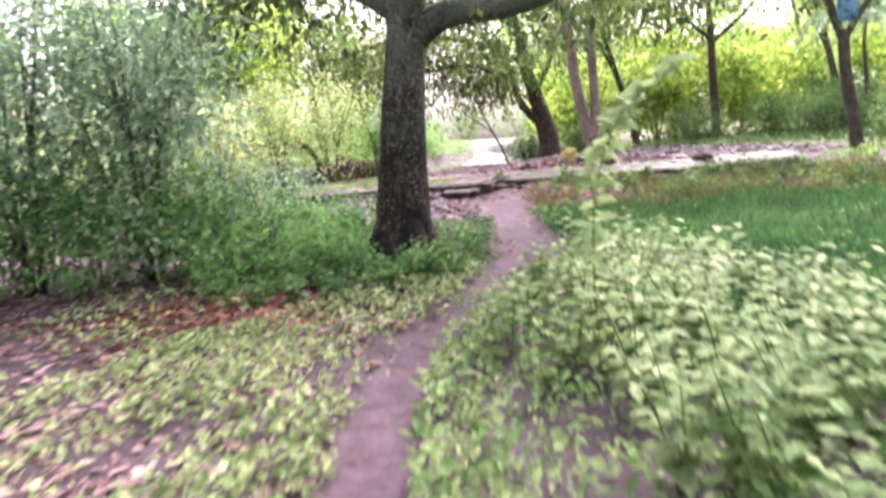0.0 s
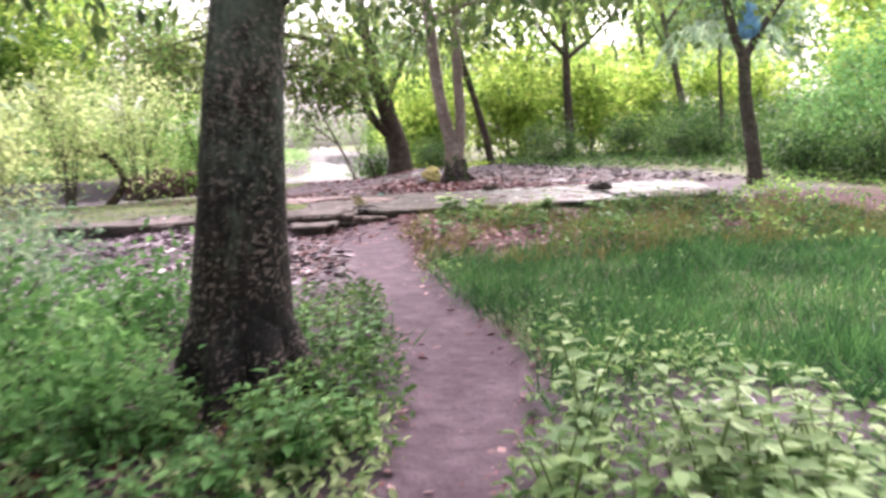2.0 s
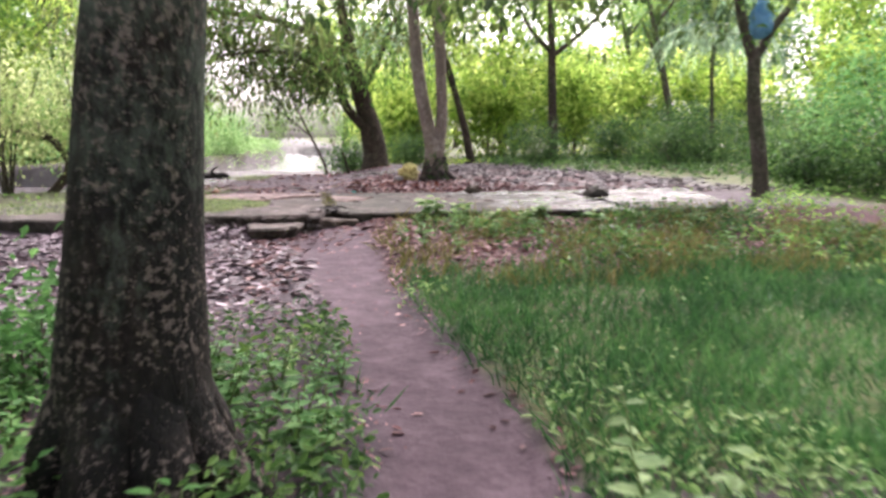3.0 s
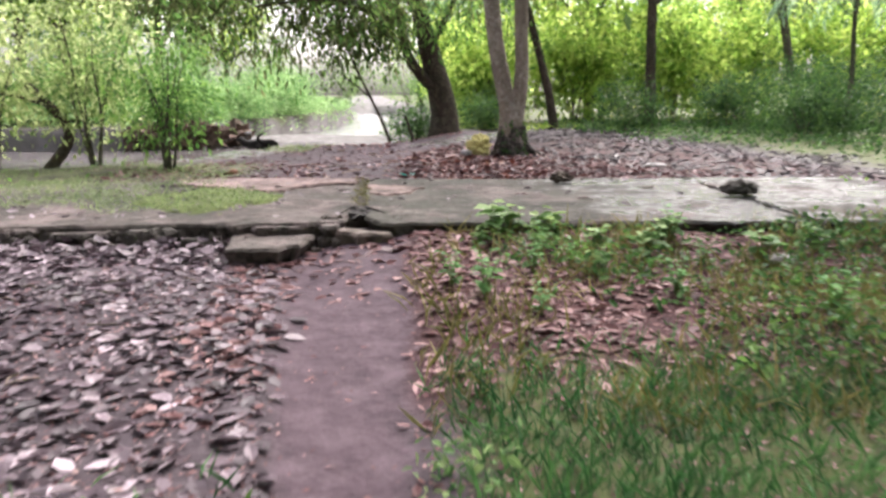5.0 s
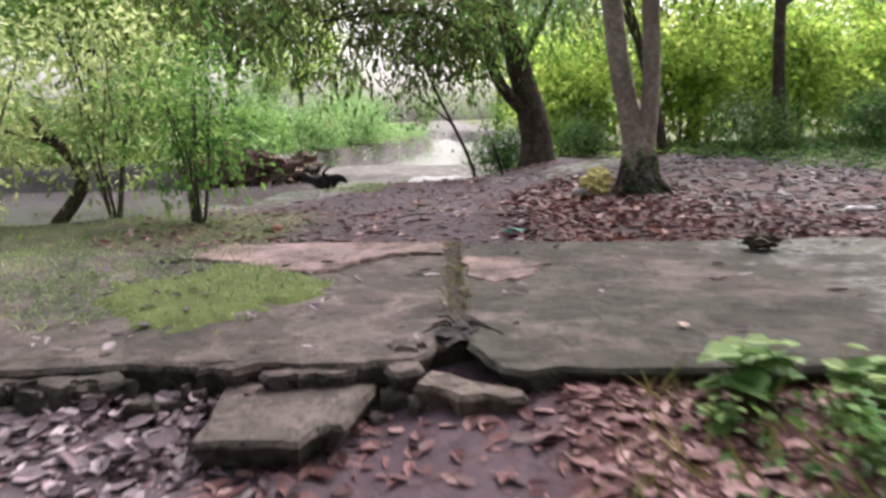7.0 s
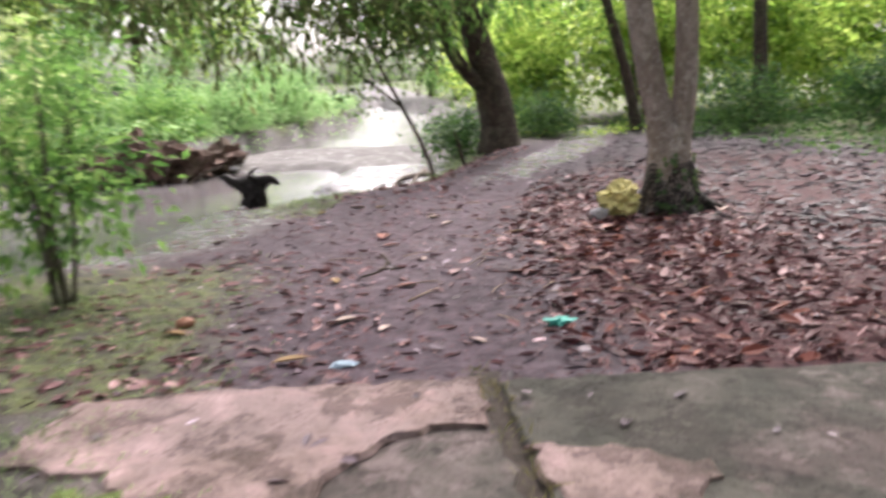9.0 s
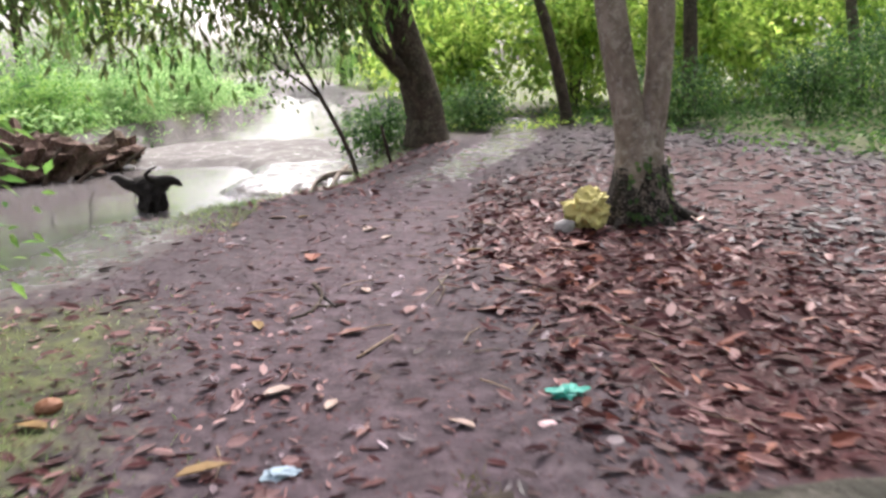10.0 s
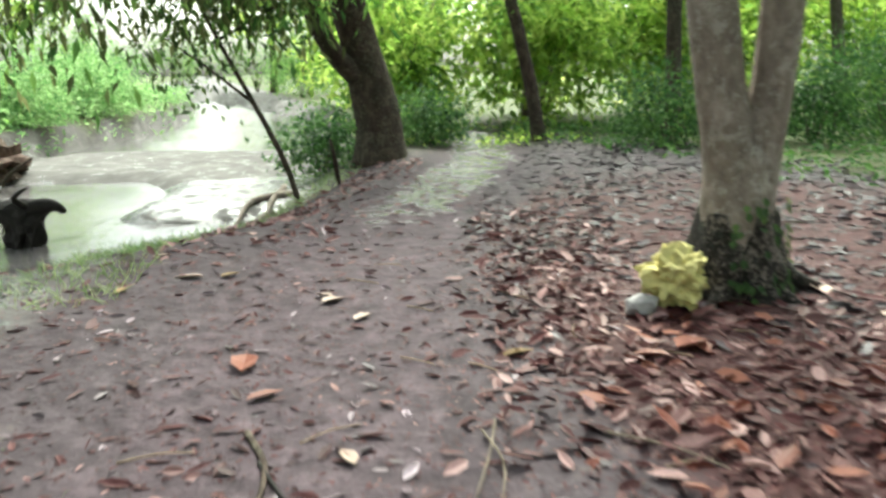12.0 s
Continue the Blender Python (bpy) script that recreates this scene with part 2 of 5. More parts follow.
BARK_THIN = bark_material("thin_stem_bark", (0.03, 0.024, 0.018), (0.07, 0.056, 0.044), (0.13, 0.11, 0.085), (0.2, 0.2, 0.16), 0.4, (0.045, 0.05, 0.028), 18)


def plain(name, color, rough=0.6, vary=0.3, scale=9.0, translucent=0.0):
    m = Nodes(name)
    dull = tuple(c * (1 - vary) for c in color)
    col = m.mix(m.ramp(m.noise(scale, 4), [(0.35, 0.0), (0.65, 1.0)]), dull, color)
    body = m.principled(col, rough, m.bump(m.noise(scale * 4, 4), 0.3, 0.01))
    if not translucent:
        return m.done(body)
    t = m.add("BsdfTranslucent", Color=col)
    mixed = m.add("MixShader", Fac=translucent)
    m.nt.links.new(body, mixed.inputs[1])
    m.nt.links.new(t.outputs[0], mixed.inputs[2])
    return m.done(mixed.outputs[0])


def water_material():
    m = Nodes("still_creek_water")
    ripple = m.bump(m.noise(3.5, 4), 0.3, 0.06)
    col = m.ramp(m.noise(0.3, 3), [(0.3, (0.075, 0.068, 0.068)), (0.7, (0.125, 0.115, 0.115))])
    return m.done(m.principled(col, m.ramp(m.noise(0.8, 4), [(0.4, 0.08), (0.65, 0.24)]), ripple, gloss=0.22))


ROOT_TANGLE = bark_material("red_brown_roots", (0.03, 0.016, 0.012), (0.085, 0.048, 0.038), (0.17, 0.11, 0.09), (0.24, 0.2, 0.17), 0.4, (0.05, 0.04, 0.025), 9)
WATER = water_material()
STEM = plain("green_stems", (0.13, 0.19, 0.06), 0.6)
TWIG = plain("dry_twigs", (0.30, 0.22, 0.16), 0.85)
SOIL_CUT = plain("wet_dark_wood", (0.022, 0.018, 0.016), 0.8, 0.5)
LOG_PALE = plain("bleached_wood", (0.20, 0.16, 0.125), 0.85, 0.45, 5)
BLUE = plain("faded_blue_plastic", (0.20, 0.42, 0.60), 0.35, 0.3, 4, 0.35)
YELLOW = plain("yellow_foam", (0.60, 0.53, 0.22), 0.8, 0.35, 14)
PALE_BLUE = plain("pale_grey_blue_plastic", (0.36, 0.46, 0.54), 0.45, 0.35, 9)
TEAL = plain("teal_plastic", (0.03, 0.30, 0.24), 0.4, 0.25)
WHITE = plain("dirty_white_plastic", (0.37, 0.345, 0.345), 0.5, 0.3, 12)
PINKISH = plain("pale_pink_card", (0.66, 0.47, 0.48), 0.7, 0.25)
ORANGE = plain("dry_orange_leaf", (0.26, 0.12, 0.07), 0.6, 0.4)
YLEAF = plain("fallen_yellow_leaf", (0.25, 0.16, 0.07), 0.65, 0.35)
PLEAF = plain("fallen_pale_leaf", (0.42, 0.31, 0.26), 0.55, 0.3)


# mesh tools ---------------------------------------------------------------
def mesh_of(name, verts, faces, mat, smooth=False):
    """A mesh from vertices and lists of index arrays, each (n, 3) or (n, 4)."""
    verts = np.asarray(verts, float).reshape(-1, 3)
    faces = [np.asarray(f, int) for f in faces if len(f)]
    me = bpy.data.meshes.new(name)
    me.vertices.add(len(verts))
    me.vertices.foreach_set("co", verts.ravel())
    sizes = np.concatenate([np.full(len(f), f.shape[1]) for f in faces])
    me.loops.add(int(sizes.sum()))
    me.loops.foreach_set("vertex_index", np.concatenate([f.ravel() for f in faces]))
    me.polygons.add(len(sizes))
    me.polygons.foreach_set("loop_start", np.concatenate([[0], np.cumsum(sizes)[:-1]]))
    me.polygons.foreach_set("use_smooth", np.full(len(sizes), smooth))
    me.update(calc_edges=True)
    me.materials.append(mat)
    return me


def part(name, me, parent=None, label=""):
    ob = new(name, me)
    if parent is not None:
        ob.parent = parent
    return tagged(ob, label)


def base(name, x, y, z, label, category, group="", turn=0.0, size=1.0):
    ob = new(name)
    ob.empty_display_size = 0.2
    ob.matrix_basis = pose(x, y, z, 0, 0, turn) @ Matrix.Scale(size, 4)
    return tagged(ob, label, category, group)


def unit(v):
    return v / np.maximum(np.linalg.norm(v, axis=-1, keepdims=True), 1e-9)


def leaves(P, D, N, L, W, fold=0.12, droop=0.15, full=False):
    """Vertices and faces of many folded leaves: base point, way, upper side, length, width."""
    P, D, N = np.asarray(P, float), unit(np.asarray(D, float)), np.asarray(N, float)
    n = len(P)
    L = np.broadcast_to(np.asarray(L, float), (n,))[:, None]
    W = np.broadcast_to(np.asarray(W, float), (n,))[:, None]
    S = unit(np.cross(N, D))
    U = np.cross(D, S)
    fold = np.broadcast_to(np.asarray(fold, float), (n,))[:, None]
    droop = np.broadcast_to(np.asarray(droop, float), (n,))[:, None]

    def at(a, s, u):
        return P + D * L * a + S * W * s + U * (u * W - droop * L * a * a)

    k = np.arange(n)[:, None]
    if full:
        V = np.stack([at(0, 0, 0), at(0.5, 0, -fold), at(1, 0, 0), at(0.22, 0.40, fold), at(0.62, 0.46, fold), at(0.22, -0.40, fold), at(0.62, -0.46, fold)], 1)
        q = np.concatenate([k * 7 + [0, 1, 4, 3], k * 7 + [0, 5, 6, 1]])
        t = np.concatenate([k * 7 + [1, 2, 4], k * 7 + [1, 6, 2]])
        return V.reshape(-1, 3), [q, t]
    V = np.stack([at(0, 0, 0), at(0.5, 0, -fold), at(1, 0, 0), at(0.42, 0.5, fold), at(0.42, -0.5, fold)], 1)
    return V.reshape(-1, 3), [np.concatenate([k * 5 + [0, 1, 2, 3], k * 5 + [0, 4, 2, 1]])]


def joined(pieces):
    """Several (vertices, faces) put into one."""
    V, F, o = [], [], 0
    for v, fs in pieces:
        V.append(v)
        F += [np.asarray(f) + o for f in fs if len(f)]
        o += len(v)
    return np.concatenate(V), F


def spline(points, n):
    """A smooth line through points, n pieces between each two."""
    p = np.asarray(points, float)
    p = np.concatenate([[2 * p[0] - p[1]], p, [2 * p[-1] - p[-2]]])
    out = []
    for i in range(1, len(p) - 2):
        for t in np.linspace(0, 1, n, endpoint=False):
            a, b, c, d = p[i - 1:i + 3]
            out.append(0.5 * (2 * b + (c - a) * t + (2 * a - 5 * b + 4 * c - d) * t * t + (3 * b - a - 3 * c + d) * t ** 3))
    out.append(p[-2])
    return np.array(out)


def tube(points, radii, sides=10, n=5, rough=0.05, flare=0.0, lobes=5, seed=0):
    """A tapering, uneven round stem through points; flare widens its foot into root lobes."""
    c = spline(points, n)
    r = np.interp(np.linspace(0, 1, len(c)), np.linspace(0, 1, len(radii)), radii)
    t = unit(np.gradient(c, axis=0))
    ref = np.array([1.0, 0, 0]) if abs(t[0][0]) < 0.8 else np.array([0, 1.0, 0])
    a = unit(ref - t * (t @ ref)[:, None])
    b = np.cross(t, a)
    th = np.linspace(0, 2 * np.pi, sides, endpoint=False)
    V = []
    for i in range(len(c)):
        k = np.ones(sides)
        for j, q in enumerate(th):
            k[j] += rough * 2 * noise.noise((math.cos(q) * 1.3 + seed * 7.1, math.sin(q) * 1.3, c[i][2] * 1.2 + seed + c[i][0] * 0.3))
        if flare:
            d = np.linalg.norm(c[i] - c[0])
            k += flare * math.exp(-d / (r[0] * 0.9)) * (0.55 + 0.45 * np.cos(th * lobes + seed))
        V.append(c[i] + r[i] * k[:, None] * (np.cos(th)[:, None] * a[i] + np.sin(th)[:, None] * b[i]))
    V.append(c[-1:] + t[-1] * r[-1] * 0.6)
    V.append(c[:1])
    j = np.arange(sides)
    q = np.concatenate([np.stack([i * sides + j, i * sides + (j + 1) % sides, (i + 1) * sides + (j + 1) % sides, (i + 1) * sides + j], 1) for i in range(len(c) - 1)])
    top, m_ = len(c) * sides, (len(c) - 1) * sides
    caps = np.concatenate([np.stack([m_ + j, m_ + (j + 1) % sides, np.full(sides, top)], 1), np.stack([(j + 1) % sides, j, np.full(sides, top + 1)], 1)])
    return np.concatenate(V), [q, caps]


def foliage(centres, per, spread, length, ratio, hang=0.35, r=None):
    """Leaves in loose clumps round the centres."""
    r = r or rng
    C = np.repeat(np.asarray(centres, float), per, 0)
    off = r.normal(size=C.shape) * np.asarray(spread)
    P = C + off
    D = unit(off) + r.normal(size=C.shape) * 0.55
    D[:, 2] -= hang
    N = r.normal(size=C.shape) * 0.6 + np.array([0, 0, 1.0])
    L = length * r.uniform(0.6, 1.3, len(C))
    return leaves(P, D, N, L, L * ratio, 0.1, 0.2)


def blob_points(n, centre, radii, hollow=0.45, r=None, flat=-1.0):
    """Random points in an egg-shaped crown, thicker towards the outside."""
    r = r or rng
    d = unit(r.normal(size=(n * 2, 3)))
    d = d[d[:, 2] > flat][:n]
    k = r.uniform(hollow, 1.0, (len(d), 1)) ** 0.6
    wob = np.array([1 + 0.35 * noise.noise(Vector(v * 2.2) + Vector((centre[0], centre[1], 3.1))) for v in d])[:, None]
    return np.asarray(centre) + d * k * wob * np.asarray(radii)


# the lie of the land --------------------------------------------------------
PATH_X = np.array([(-6, 0.9), (-3, 0.8), (0, 0.62), (2, 0.42), (3.5, 0.33), (4.9, 0.44), (5.5, 0.72), (6.3, 1.0), (7.3, 1.30), (8.2, 1.38), (9.0, 1.30), (10.0, 1.18), (11.3, 1.13), (12.3, 1.15), (13.3, 1.08), (14.4, 1.15)])
PATH_W = np.array([(-6, 0.2), (4, 0.16), (5, 0.18), (6, 0.25), (7.3, 0.37), (8.2, 0.35), (9, 0.30), (10.2, 0.25), (11.3, 0.34), (12.3, 0.43), (13.3, 0.46), (14.5, 0.46)])
TRAIL = np.array([(17.4, 0.75, 0.85), (19.4, 0.75, 0.80), (21.0, 0.75, 0.85), (22.5, 1.15, 0.95), (25.5, 2.2, 1.0), (28, 3.7, 0.9), (31, 5.4, 1.0), (36, 7.0, 1.4), (44, 9.0, 1.4)])
CREEK = np.array([(-60, 29), (-25, 30.5), (-14, 29.6), (-7.5, 29.6), (-3.2, 30.6), (-1.2, 35.5), (0.3, 45), (1.6, 54), (2.0, 64), (-1, 80), (-14, 112), (-40, 160)], float)


def smooth(a, b, v):
    t = np.clip((v - a) / (b - a), 0, 1)
    return t * t * (3 - 2 * t)


def creek_side(x, y):
    """Distance from the creek's middle line, and on which bank (positive: the walker's)."""
    best, side = np.full(np.shape(x), 1e9), np.ones(np.shape(x))
    for (ax, ay), (bx, by) in zip(CREEK[:-1], CREEK[1:]):
        dx, dy = bx - ax, by - ay
        t = np.clip(((x - ax) * dx + (y - ay) * dy) / (dx * dx + dy * dy), 0, 1)
        d = np.hypot(x - ax - t * dx, y - ay - t * dy)
        s = np.where(dx * (y - ay) - dy * (x - ax) < 0, 1.0, -1.0)
        side = np.where(d < best, s, side)
        best = np.minimum(d, best)
    return best * (1 + 0.75 * smooth(40, 48, np.asarray(y, float))), side


def bank_x(y):
    """The edge at which the walker's bank breaks down to the silt."""
    return np.interp(y, [20.0, 21.2, 22.5, 25.5, 27.7, 31.3, 36, 50], [-2.4, -1.5, -0.6, 0.0, 1.0, 2.9, 4.0, 6.0])


def path_mask(x, y):
    c, w = np.interp(y, PATH_X[:, 0], PATH_X[:, 1]), np.interp(y, PATH_W[:, 0], PATH_W[:, 1])
    m = 1 - smooth(0.6, 1.35, np.abs(x - c) / w)
    m = np.where(y > 14.6, 0, m)
    c2, w2 = np.interp(y, TRAIL[:, 0], TRAIL[:, 1]), np.interp(y, TRAIL[:, 0], TRAIL[:, 2])
    m2 = np.where((y > 17.2) & (y < 44), 1 - smooth(0.65, 1.3, np.abs(x - c2) / w2), 0)
    return np.maximum(m, m2)


def land(x, y):
    x, y = np.asarray(x, float), np.asarray(y, float)
    z = -0.12 + 0.09 * smooth(4, 8, y) + 0.20 * smooth(10.5, 14.2, y) + 0.05 * smooth(15, 18, y)
    z = z + 0.05 * smooth(13.2, 14.3, y) * smooth(0.9, 1.6, x) * (1 - smooth(14.3, 14.6, y))
    z = z - (0.06 + 0.05 * np.exp(-((x - 0.4) / 0.45) ** 2)) * smooth(12.4, 13.5, y) * (1 - smooth(14.3, 14.9, y)) * (1 - smooth(0.75, 1.15, x))
    z = z - 0.05 * path_mask(x, y)
    d, s = creek_side(x, y)
    reach = 4.9 + 1.9 * (1 - smooth(30, 37, y))
    near = -0.95 + smooth(2.6, 1.0 * reach, d) * (0.95 + z)
    far = -0.95 + 1.25 * smooth(2.9, 3.7, d) + 0.6 * smooth(4, 14, d)
    dip = smooth(0.3, -2.2, x - bank_x(y) + 1.4 * (1 - smooth(29.5, 32.5, y))) * smooth(20.2, 23.4, y) * smooth(-9.0, -6.0, x) * (y < 60)
    z = np.where(s > 0, z + dip * np.minimum(-0.72 - z, 0), z)
    z = np.where(s > 0, np.where(d < reach, np.minimum(near, z), z), far)
    spit = smooth(33.0, 35.0, y + 0.25 * x) * (1 - smooth(39.3, 41.2, y + 0.4 * np.sin(x * 1.3))) * (1 - smooth(1.2, 2.6, x + 0.3 * np.sin(y * 1.7)))
    shelf = smooth(-1.3, 0.1, x + 0.3 * np.sin(y * 1.3)) * (1 - smooth(3.0, 4.2, x)) * smooth(28.6, 30.2, y) * (1 - smooth(38.5, 40.5, y))
    z = np.maximum(z, -0.75 + 0.50 * np.maximum(spit, shelf))
    z = z + 0.9 * smooth(10, 40, x - 8) + 0.5 * smooth(8, 30, -x - 6) * (y < 22)
    lumps = np.sin(x * 1.7 + np.sin(y * 1.1)) * np.sin(y * 1.3 + 0.7 * np.sin(x * 0.9)) * 0.02 + np.sin(x * 5.1 + y * 2.3) * np.sin(y * 4.7 - x * 1.9) * 0.008
    return z + lumps


def spaced(lo, hi, step, reach):
    mid = np.arange(lo, hi + step / 2, step)
    grow = step * 1.22 ** np.arange(1, 60)
    add = np.cumsum(grow)
    add = add[add < reach]
    add = np.append(add, reach)
    return np.concatenate([lo - add[::-1], mid, hi + add])


gx, gy = spaced(-5, 9, 0.1, 500), spaced(-1, 34, 0.1, 500)
GX, GY = np.meshgrid(gx, gy)
GZ = land(GX, GY)
nx, ny = len(gx), len(gy)
i0 = (np.arange(ny - 1)[:, None] * nx + np.arange(nx - 1)[None]).ravel()
ground = new("ground", mesh_of("ground", np.stack([GX, GY, GZ], -1), [np.stack([i0, i0 + 1, i0 + nx + 1, i0 + nx], 1)], GROUND, True))
tagged(ground, "trodden pinkish dirt, leaf mould and grass under trees", "ground", kind="structure")


def give_mask(name, values):
    a = ground.data.attributes.new(name, "FLOAT", "POINT")
    a.data.foreach_set("value", np.asarray(values, float).ravel())


GD, GS = creek_side(GX, GY)
silt = np.where(GS > 0, smooth(0.35, -0.6, GX - bank_x(GY)) * smooth(20.6, 22.0, GY) * smooth(-7, -5, GX), smooth(4.2, 3.2, GD))
silt = np.where(GZ < -0.2, 1.0, silt)
give_mask("dirt", path_mask(GX, GY) * (1 - 0.55 * smooth(17, 18, GY)))
give_mask("silt", silt)
right_litter = smooth(1.2, 1.8, GX - np.interp(GY, TRAIL[:, 0], TRAIL[:, 1])) * smooth(17.4, 17.8, GY) * (1 - smooth(25, 30, GY)) * (1 - smooth(7, 10, GX))
give_mask("red", np.maximum(right_litter, smooth(10.6, 11.4, GY) * (1 - smooth(14.2, 15, GY)) * smooth(1.2, 1.6, GX)))
verge = smooth(15, 16, GY) * (1 - smooth(20.5, 22, GY)) * (1 - smooth(-0.9, 0.0, GX))
lawn = smooth(6.6, 7.6, GY) * (1 - smooth(10.8, 12.0, GY)) * smooth(1.5, 1.9, GX)
outer = np.maximum(smooth(8, 11, GX), smooth(30, 36, GY)) * smooth(3.4, 4.4, GD)
give_mask("green", np.maximum(np.maximum(0.6 * verge, lawn), np.maximum(outer * 0.9, np.where(GS < 0, smooth(4.6, 5.4, GD), 0))))
give_mask("wet", np.where((GS > 0) & (GY < 33), 0.62 * silt, 0.35 * silt) + 0.66 * smooth(24.0, 27.5, GY) * (1 - smooth(36, 38, GY)) * (1 - smooth(0.35, 1.1, np.abs(GX - np.interp(GY, TRAIL[:, 0], TRAIL[:, 1])))))

# the creek
cx, cy = np.meshgrid(np.linspace(-70, 9, 80), np.linspace(21, 170, 120))
wk = (np.arange(119)[:, None] * 80 + np.arange(79)[None]).ravel()
water = new("water", mesh_of("water", np.stack([cx, cy, np.full(cx.shape, -0.42)], -1), [np.stack([wk, wk + 1, wk + 81, wk + 80], 1)], WATER, True))
tagged(water, "shallow murky grey creek reflecting a white sky", "creek", kind="structure")


# concrete -------------------------------------------------------------------
def slab_mesh(name, outline, top, thick, mat, seed=0, jag=0.02, step=0.12, lift=(0, 0), undercut=0.05):
    """A cast slab with a worn, broken rim; lift tilts its top along x and y."""
    r = np.random.default_rng(seed)
    pts = []
    o = [np.array(p, float) for p in outline]
    for a, b in zip(o, o[1:] + o[:1]):
        n = max(2, int(np.linalg.norm(b - a) / step))
        for k in range(n):
            pts.append(a + (b - a) * k / n + r.normal(size=2) * jag)
    p = np.array(pts)
    mid = p.mean(0)
    inner = mid + (p - mid) * (1 - 0.02 / np.maximum(np.linalg.norm(p - mid, axis=1), 0.1))[:, None]
    under = mid + (p - mid) * (1 - undercut / np.maximum(np.linalg.norm(p - mid, axis=1), 0.1))[:, None] + r.normal(size=p.shape) * jag

    def high(q):
        return top + (q[:, 0] - mid[0]) * lift[0] + (q[:, 1] - mid[1]) * lift[1]

    n = len(p)
    V = np.concatenate([np.column_stack([inner, high(inner) + r.normal(size=n) * 0.004]), np.column_stack([p, high(p) - 0.018 - r.uniform(0, 0.012, n)]), np.column_stack([under, high(under) - thick])])
    k = np.arange(n)
    j = (k + 1) % n
    return mesh_of(name, V, [np.stack([k, k + n, j + n, j], 1), np.stack([k + n, k + 2 * n, j + 2 * n, j + n], 1), k[None], k[::-1][None] + 2 * n], mat)


def slab(name, label, category, *args, **more):
    group = more.pop("group", "")
    return tagged(new(name, slab_mesh(name, *args, **more)), label, category, group)


slab("concrete_slab", "cracked grey concrete slab with moss and soil", "concrete slab", [(-3.4, 14.75), (-2.2, 14.45), (-0.9, 14.42), (0.2, 14.46), (0.72, 14.38), (1.06, 14.52), (1.14, 15.2), (1.15, 17.66), (-0.9, 17.85), (-3.2, 17.7)], 0.278, 0.20, SLAB_OLD, seed=1, group="old concrete deck")
slab("concrete_slab", "broad brown-grey concrete slab, worn smooth", "concrete slab", [(1.36, 14.22), (2.2, 14.16), (3.2, 14.10), (5.14, 13.95), (5.40, 17.42), (3.2, 17.5), (1.22, 17.66), (1.22, 15.0), (1.27, 14.6)], 0.30, 0.19, SLAB, seed=2, undercut=0.14, group="old concrete deck")
slab("concrete_slab", "wet pale concrete slab tilted over a dark gap", "concrete slab", [(5.18, 13.92), (6.2, 13.62), (6.75, 14.3), (7.5, 16.9), (5.44, 17.4)], 0.325, 0.16, SLAB, seed=3, lift=(0.022, -0.005), group="old concrete deck")
slab("concrete_screed", "pale pinkish screed with a broken edge on the slab", "concrete screed", [(-1.15, 17.2), (-0.6, 17.0), (-0.15, 16.55), (0.12, 16.45), (0.30, 16.60), (0.40, 16.84), (0.60, 17.06), (0.86, 17.2), (1.12, 17.17), (1.14, 17.70), (-0.2, 17.86), (-0.95, 17.80)], 0.308, 0.035, SCREED, seed=6, jag=0.02, step=0.07)
slab("concrete_screed", "patch of pale pinkish screed beside the joint", "concrete screed", [(1.27, 16.15), (1.27, 16.95), (1.5, 16.88), (1.72, 16.8), (1.95, 16.62), (1.78, 16.4), (1.72, 16.1), (1.45, 15.95)], 0.315, 0.03, SCREED, seed=7, jag=0.025, step=0.06)
slab("concrete_block", "mossy grey concrete block serving as a step", "concrete block", [(0.12, 13.75), (0.56, 13.74), (0.60, 13.86), (0.72, 13.88), (0.79, 14.40), (0.07, 14.44)], 0.185, 0.22, SLAB_OLD, seed=4, jag=0.008, step=0.1, undercut=0.13)
slab("broken_stone", "pale broken slab of concrete lying at the joint", "stone", [(0.98, 14.24), (1.18, 14.06), (1.48, 14.02), (1.46, 14.14), (1.26, 14.24), (1.06, 14.42)], 0.235, 0.12, STONE, seed=5, jag=0.012, step=0.08)
for k, (x, y) in enumerate(zip(np.linspace(-1.9, 1.0, 46), 14.35 + rng.normal(size=46) * 0.07)):
    w, d = rng.uniform(0.03, 0.10), rng.uniform(0.025, 0.07)
    a = rng.uniform(0, 3)
    ring = [(x + w * math.cos(q + a), y + d * math.sin(q + a)) for q in (0, 1.6, 2.3, 3.5, 5.0)]
    slab("rubble_stone", "small dark broken stone at the slab's edge", "stone", ring, float(land(x, y)) + rng.uniform(0.02, 0.14), 0.2, SLAB_OLD, seed=20 + k, jag=0.008, step=0.06, group="rubble along the slab")

